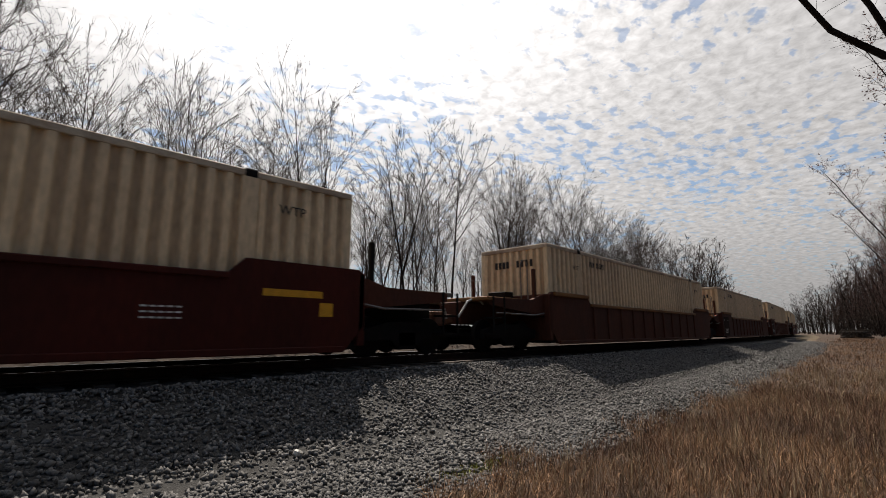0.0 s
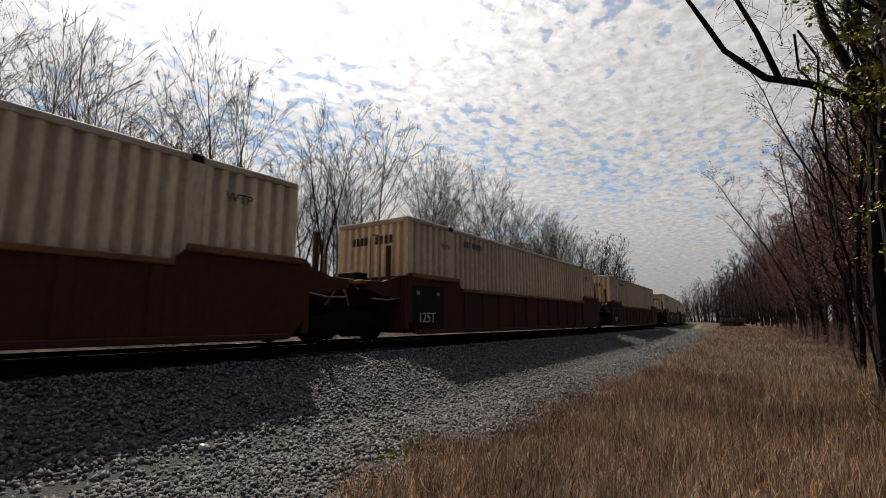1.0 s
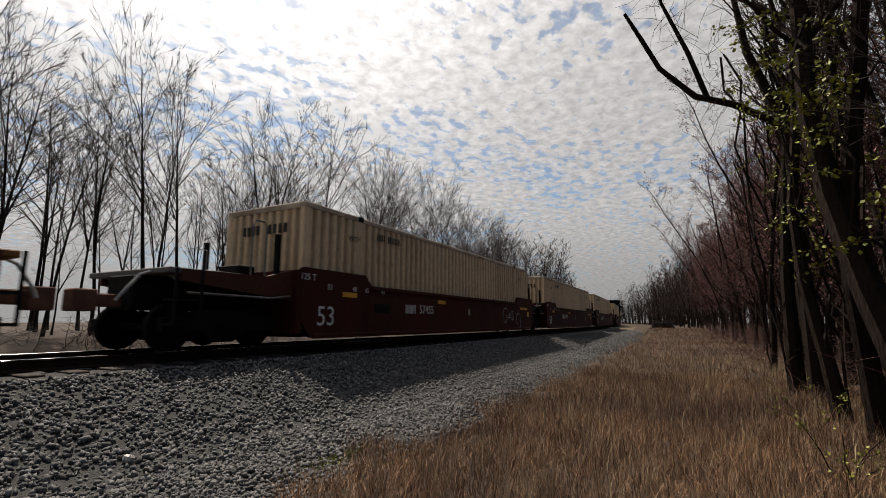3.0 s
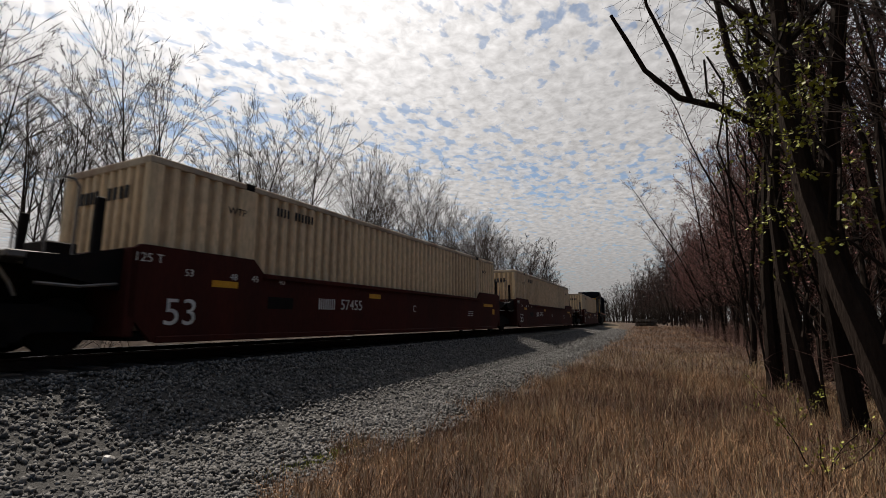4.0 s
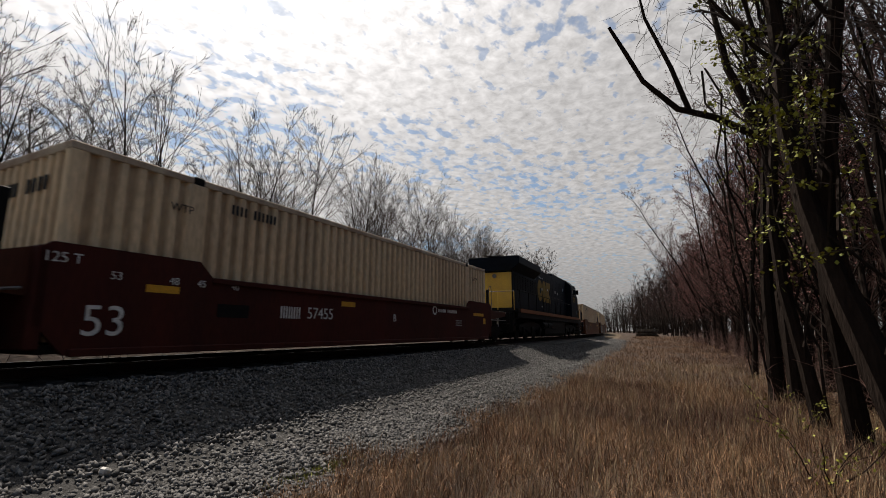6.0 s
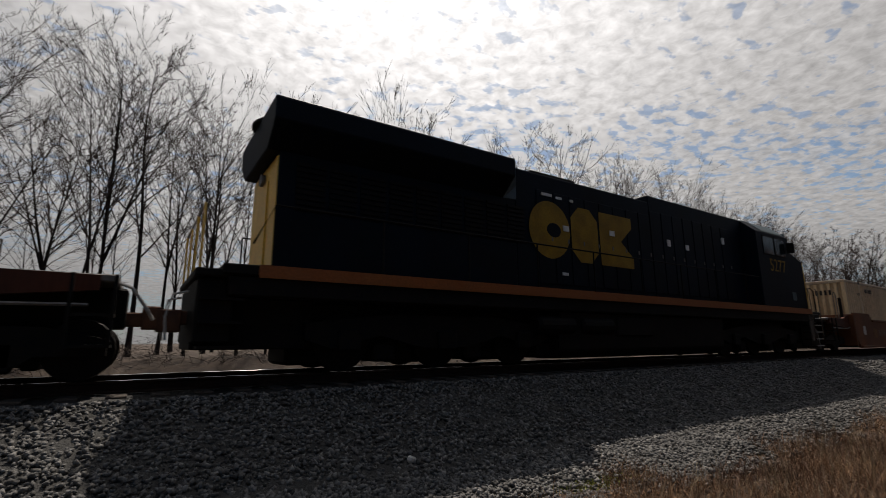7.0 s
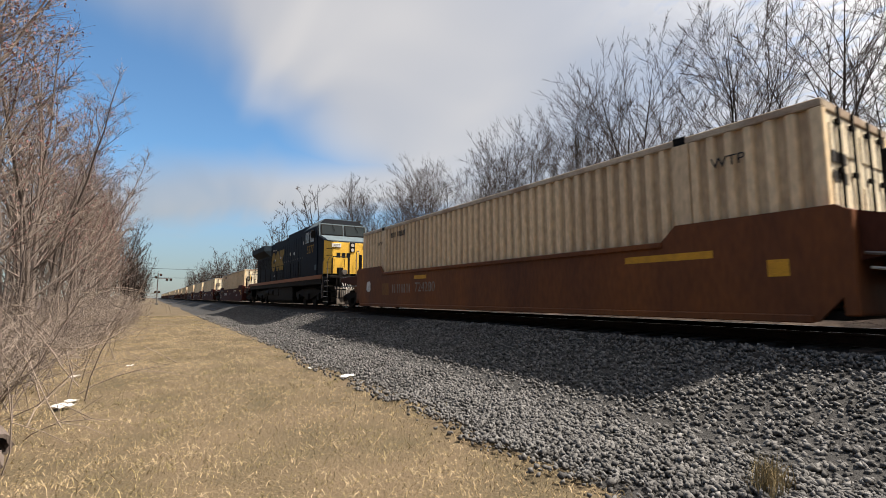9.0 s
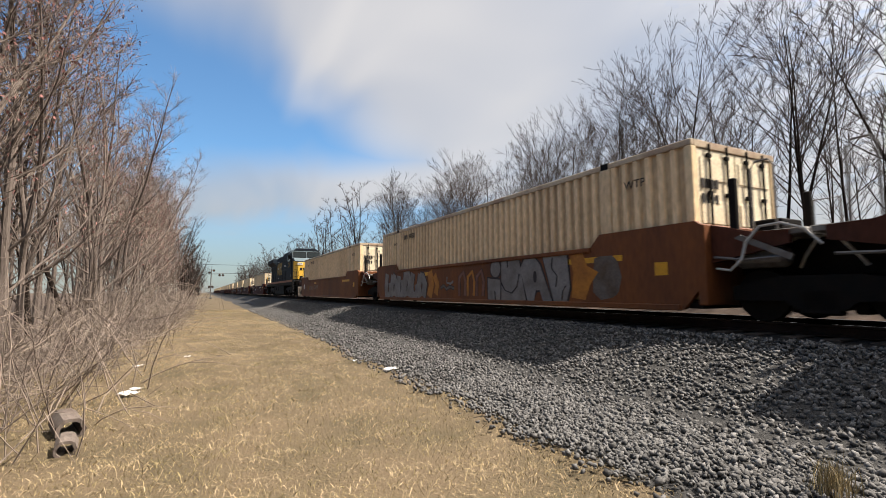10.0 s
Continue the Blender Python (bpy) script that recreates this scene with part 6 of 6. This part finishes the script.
def hollow_log(x, y, z, turn, length, rad, seed):
    r = random.Random(seed)
    bm = bmesh.new()
    n, rings = 18, []
    for rr, xs in ((rad, (0, 0.3, 0.6, 1.0)), (rad * 0.72, (1.0, 0.5, 0.0))):
        for f in xs:
            rings.append([bm.verts.new((f * length, rr * math.cos(k * math.tau / n) * (1 + 0.08 * math.sin(3 * k)), rr * math.sin(k * math.tau / n) * (1 + 0.06 * math.cos(2 * k)))) for k in range(n)])
    for a, b in zip(rings, rings[1:] + rings[:1]):
        for k in range(n):
            bm.faces.new((a[k], a[(k + 1) % n], b[(k + 1) % n], b[k]))
    bmesh.ops.recalc_face_normals(bm, faces=bm.faces)
    o = part("hollow_log", bm, M_PALEBARK)
    o.matrix_basis = pose(x, y, z, 0, -4, turn)
    return tagged(o, "short weathered hollow log lying in dry grass", "log", "hollow logs")


hollow_log(-6.3, -1.2, -0.95, 200, 0.45, 0.13, 1)
hollow_log(-5.7, -1.12, -0.99, 190, 0.3, 0.09, 2)
for x, y, s in ((-8.4, -0.95, 0.10), (-11.4, -1.15, 0.09), (-10.4, 3.1, 0.08), (-8.85, 3.35, 0.10), (-8.9, -0.9, 0.06), (-12.6, -0.3, 0.05)):
    bm = bmesh.new()
    bmesh.ops.create_grid(bm, x_segments=4, y_segments=3, size=s)
    rr = random.Random(int(x * 100))
    for v in bm.verts:
        v.co.z = rr.uniform(0, s * 0.45)
        v.co.x *= 1.3
    bmesh.ops.solidify(bm, geom=list(bm.faces), thickness=0.004)
    o = part("litter", bm, M_LITTER)
    o.matrix_basis = pose(x, y, ground_z(x, y - TRACK_Y) + 0.03, 0, 0, rr.uniform(0, 360))
    tagged(o, "crumpled white scrap of litter on the grass", "litter", "scraps of litter")


# ---- grass, as blades ----
def blades(name, count, place, height, lie, width, mat, label, seed):
    rs = np.random.RandomState(seed)
    P = place(rs, count)
    n = len(P)
    h = height(rs, n)
    az, face = rs.uniform(0, math.tau, n), rs.uniform(0, math.tau, n)
    tilt = lie(rs, n)
    tip = P + np.stack([np.cos(az) * np.sin(tilt) * h, np.sin(az) * np.sin(tilt) * h, np.cos(tilt) * h], 1)
    mid = P + np.stack([np.cos(az) * np.sin(tilt * 0.55) * h * 0.55, np.sin(az) * np.sin(tilt * 0.55) * h * 0.55, np.cos(tilt * 0.6) * h * 0.58], 1)
    w = np.stack([np.cos(face), np.sin(face), 0 * face], 1) * (width * rs.uniform(0.6, 1.3, n))[:, None]
    V = np.stack([P - w, P + w, mid + w * 0.8, mid - w * 0.8, tip], 1).reshape(-1, 3)
    b = np.arange(n)[:, None] * 5
    Q = np.concatenate([b + np.array([[0, 1, 2]]), b + np.array([[0, 2, 3]]), b + np.array([[3, 2, 4]])], 0)
    return tagged(new(name, fast_mesh(name, V, Q, mat)), label, "grass", kind="stuff")


def strip(x0, x1, y0, y1, power):
    """Places on the grass strip, thicker towards the middle of the plan at x = 0."""
    def place(rs, n):
        f = rs.rand(n) ** power
        x = x0 + (x1 - x0) * f + rs.normal(0, 0.35, n)
        bend = np.where(x > CURVE_AT, (x - CURVE_AT) ** 2 / (2 * CURVE_R), 0.0)
        edge = 0.35 * np.sin(x * 1.7) + 0.25 * np.sin(x * 4.1 + 1.0)
        y = y0 + (y1 + edge - y0) * rs.rand(n) + bend
        # blades stand in tufts
        tufts = max(1, n // 4)
        pick = rs.randint(0, tufts, n)
        x, y, bend = x[pick] + rs.normal(0, 0.045, n), y[pick] + rs.normal(0, 0.045, n), bend[pick]
        z = np.array([ground_z(a, b - c - TRACK_Y) for a, b, c in zip(x, y, bend)]) - 0.02
        return np.stack([x, y, z], 1)
    return place


blades("tall_grass", 115000, strip(1.3, 15.0, -3.0, 3.35, 1.15), lambda rs, n: rs.uniform(0.06, 0.22, n) + 0.27 * rs.rand(n) ** 4, lambda rs, n: np.abs(rs.normal(0.75, 0.5, n)), 0.0025, M_TALL, "knee-high dry tan and reddish grass", 1)
blades("seed_stalks", 11000, strip(1.7, 22.0, -2.8, 3.1, 1.2), lambda rs, n: rs.uniform(0.22, 0.50, n), lambda rs, n: np.abs(rs.normal(0.25, 0.22, n)), 0.0022, M_STRAW, "pale dry seed stalks standing in the tall grass", 12)
blades("tall_grass", 45000, strip(14.0, 66.0, -3.0, 3.35, 1.4), lambda rs, n: rs.uniform(0.06, 0.22, n) + 0.27 * rs.rand(n) ** 4, lambda rs, n: np.abs(rs.normal(0.75, 0.5, n)), 0.004, M_TALL, "knee-high dry tan and reddish grass further on", 8)
blades("mown_grass", 200000, strip(2.0, -45.0, -2.6, 3.5, 2.1), lambda rs, n: rs.uniform(0.025, 0.09, n) + 0.06 * rs.rand(n) ** 5, lambda rs, n: np.abs(rs.normal(1.15, 0.35, n)), 0.0026, M_SHORT, "mown straw-coloured dry grass", 2)
blades("straw", 45000, strip(2.2, -30.0, -2.4, 3.3, 1.9), lambda rs, n: rs.uniform(0.05, 0.15, n), lambda rs, n: np.abs(rs.normal(1.38, 0.15, n)), 0.0030, M_STRAW, "loose pale cut straw on the mown strip", 6)
blades("wood_floor_litter", 16000, strip(30.0, -30.0, -6.5, -2.2, 1.0), lambda rs, n: rs.uniform(0.08, 0.3, n), lambda rs, n: np.abs(rs.normal(1.2, 0.3, n)), 0.004, M_BRUSH, "dead stalks on the woodland floor", 3)
blades("dry_stalks", 260, lambda rs, n: np.stack([rs.normal(-1.85, 0.06, n), rs.normal(4.1, 0.09, n), np.full(n, -1.0)], 1), lambda rs, n: rs.uniform(0.12, 0.34, n), lambda rs, n: np.abs(rs.normal(0.2, 0.2, n)), 0.003, M_SHORT, "tuft of dry straw in the ballast", 4)

blades("green_moss", 900, lambda rs, n: np.stack([rs.normal(4.4, 0.35, n), rs.normal(3.75, 0.1, n), np.full(n, -1.03)], 1), lambda rs, n: rs.uniform(0.03, 0.07, n), lambda rs, n: np.abs(rs.normal(0.6, 0.3, n)), 0.004, M_LEAF, "small patch of yellow-green moss at the ballast edge", 5)


# ---- ballast stones and ties ----
CORNERS = np.array([(1.2, 0.3, 0), (0.2, 1.2, 0.2), (-1.2, -0.2, 0), (-0.3, -1.2, -0.2), (0.2, 0, 1.2), (-0.2, 0.2, -1.2)], float)
SIDES = np.array([(0, 1, 4), (1, 2, 4), (2, 3, 4), (3, 0, 4), (1, 0, 5), (2, 1, 5), (3, 2, 5), (0, 3, 5)])


def stones(count, s0, s1, v0, v1, seed, size=(0.013, 0.032)):
    rs = np.random.RandomState(seed)
    s, v = rs.uniform(s0, s1, count), rs.uniform(v0, v1, count)
    keep = v > -5.5 + 0.16 * np.sin(s * 1.9) + 0.10 * np.sin(s * 5.3 + 2) + rs.normal(0, 0.28, count)
    s, v = s[keep], v[keep]
    n = len(s)
    r = rs.uniform(*size, n)
    C = np.array([tuple(beside(a, b, max(bed_z(a, b), -1.04) + 0.03 * noise.noise(Vector((a * 2.2, b * 2.2, 0))))) for a, b in zip(s, v)])
    C[:, 2] += r * rs.uniform(0.0, 0.8, n)
    A = rs.normal(0, 1, (n, 3, 3))
    Qm, _ = np.linalg.qr(A)
    local = CORNERS[None] * rs.uniform(0.6, 1.2, (n, 6, 3)) * (r[:, None] * rs.uniform(0.7, 1.25, (n, 3)))[:, None, :]
    V = np.einsum("nij,nkj->nki", Qm, local) + C[:, None, :]
    Q = (np.arange(n)[:, None, None] * 6 + SIDES[None]).reshape(-1, 3)
    return V.reshape(-1, 3), Q


V1, Q1 = stones(66000, -13.0, 22.0, -5.9, -1.7, 21, (0.014, 0.036))
V4, Q4 = stones(20000, -7.0, 8.0, -6.0, -4.3, 24)
V2, Q2 = stones(12000, 22.0, 60.0, -5.6, -2.2, 22, (0.026, 0.045))
V3, Q3 = stones(9000, -45.0, -13.0, -5.6, -2.2, 23, (0.026, 0.045))
Q2, Q3, Q4 = Q2 + len(V1), Q3 + len(V1) + len(V2), Q4 + len(V1) + len(V2) + len(V3)
st = tagged(new("loose_stones", fast_mesh("loose_stones", np.concatenate([V1, V2, V3, V4]), np.concatenate([Q1, Q2, Q3, Q4]), M_STONE)), "", kind="stuff")
st.parent = ballast
rs = np.random.RandomState(31)
STONE_MESHES = []
for k in range(6):
    V, Q = CORNERS * rs.uniform(0.6, 1.2, (6, 3)) * 0.036 * rs.uniform(0.75, 1.2, 3), SIDES
    STONE_MESHES.append(fast_mesh("stone", V, Q, M_STONE))
for k in range(280):
    s, v = rs.uniform(-3.0, 6.0), rs.uniform(-5.2, -3.6)
    o = new("stone", STONE_MESHES[k % 6])
    o.parent = ballast
    o.matrix_basis = Matrix.Translation(beside(s, v, bed_z(s, v) + 0.035)) @ pose(0, 0, 0, *rs.uniform(0, 360, 3))
pale = part("stone", soft(boxes((-0.055, 0.055, -0.04, 0.04, -0.035, 0.04)), 0.02), M_HOSE, ballast, "one pale limestone lump")
pale.matrix_basis = pose(2.75, 5.0, bed_z(2.75, -3.9) + 0.05, 12, 20, 30)
tie_mesh = soft(boxes((-0.115, 0.115, -1.3, 1.3, -0.35, -0.172)), 0.012)
first_tie = part("tie", tie_mesh, M_TIE, track)
x, y, h = on_track(-60)
first_tie.matrix_basis = pose(x, y, 0, 0, 0, h)
for k in range(1, 290):
    x, y, h = on_track(-60 + 0.52 * k)
    again(first_tie, track, pose(x, y, 0, 0, 0, h + rnd.uniform(-0.6, 0.6)))



# ---- the train runs ----
def motions():
    for u, ob, z in MOVING:
        rows = []
        for k in range(21):
            t = k * 0.5
            s = u + 11.6 - SPEED * (t - 7.0)
            a, b = beside(s - 8.0, 0.0), beside(s + 8.0, 0.0)
            p = (a + b) / 2
            rows.append((t, pose(p.x, p.y, z, 0, 0, math.degrees(math.atan2(b.y - a.y, b.x - a.x)))))
        walk(ob, rows)


motions()
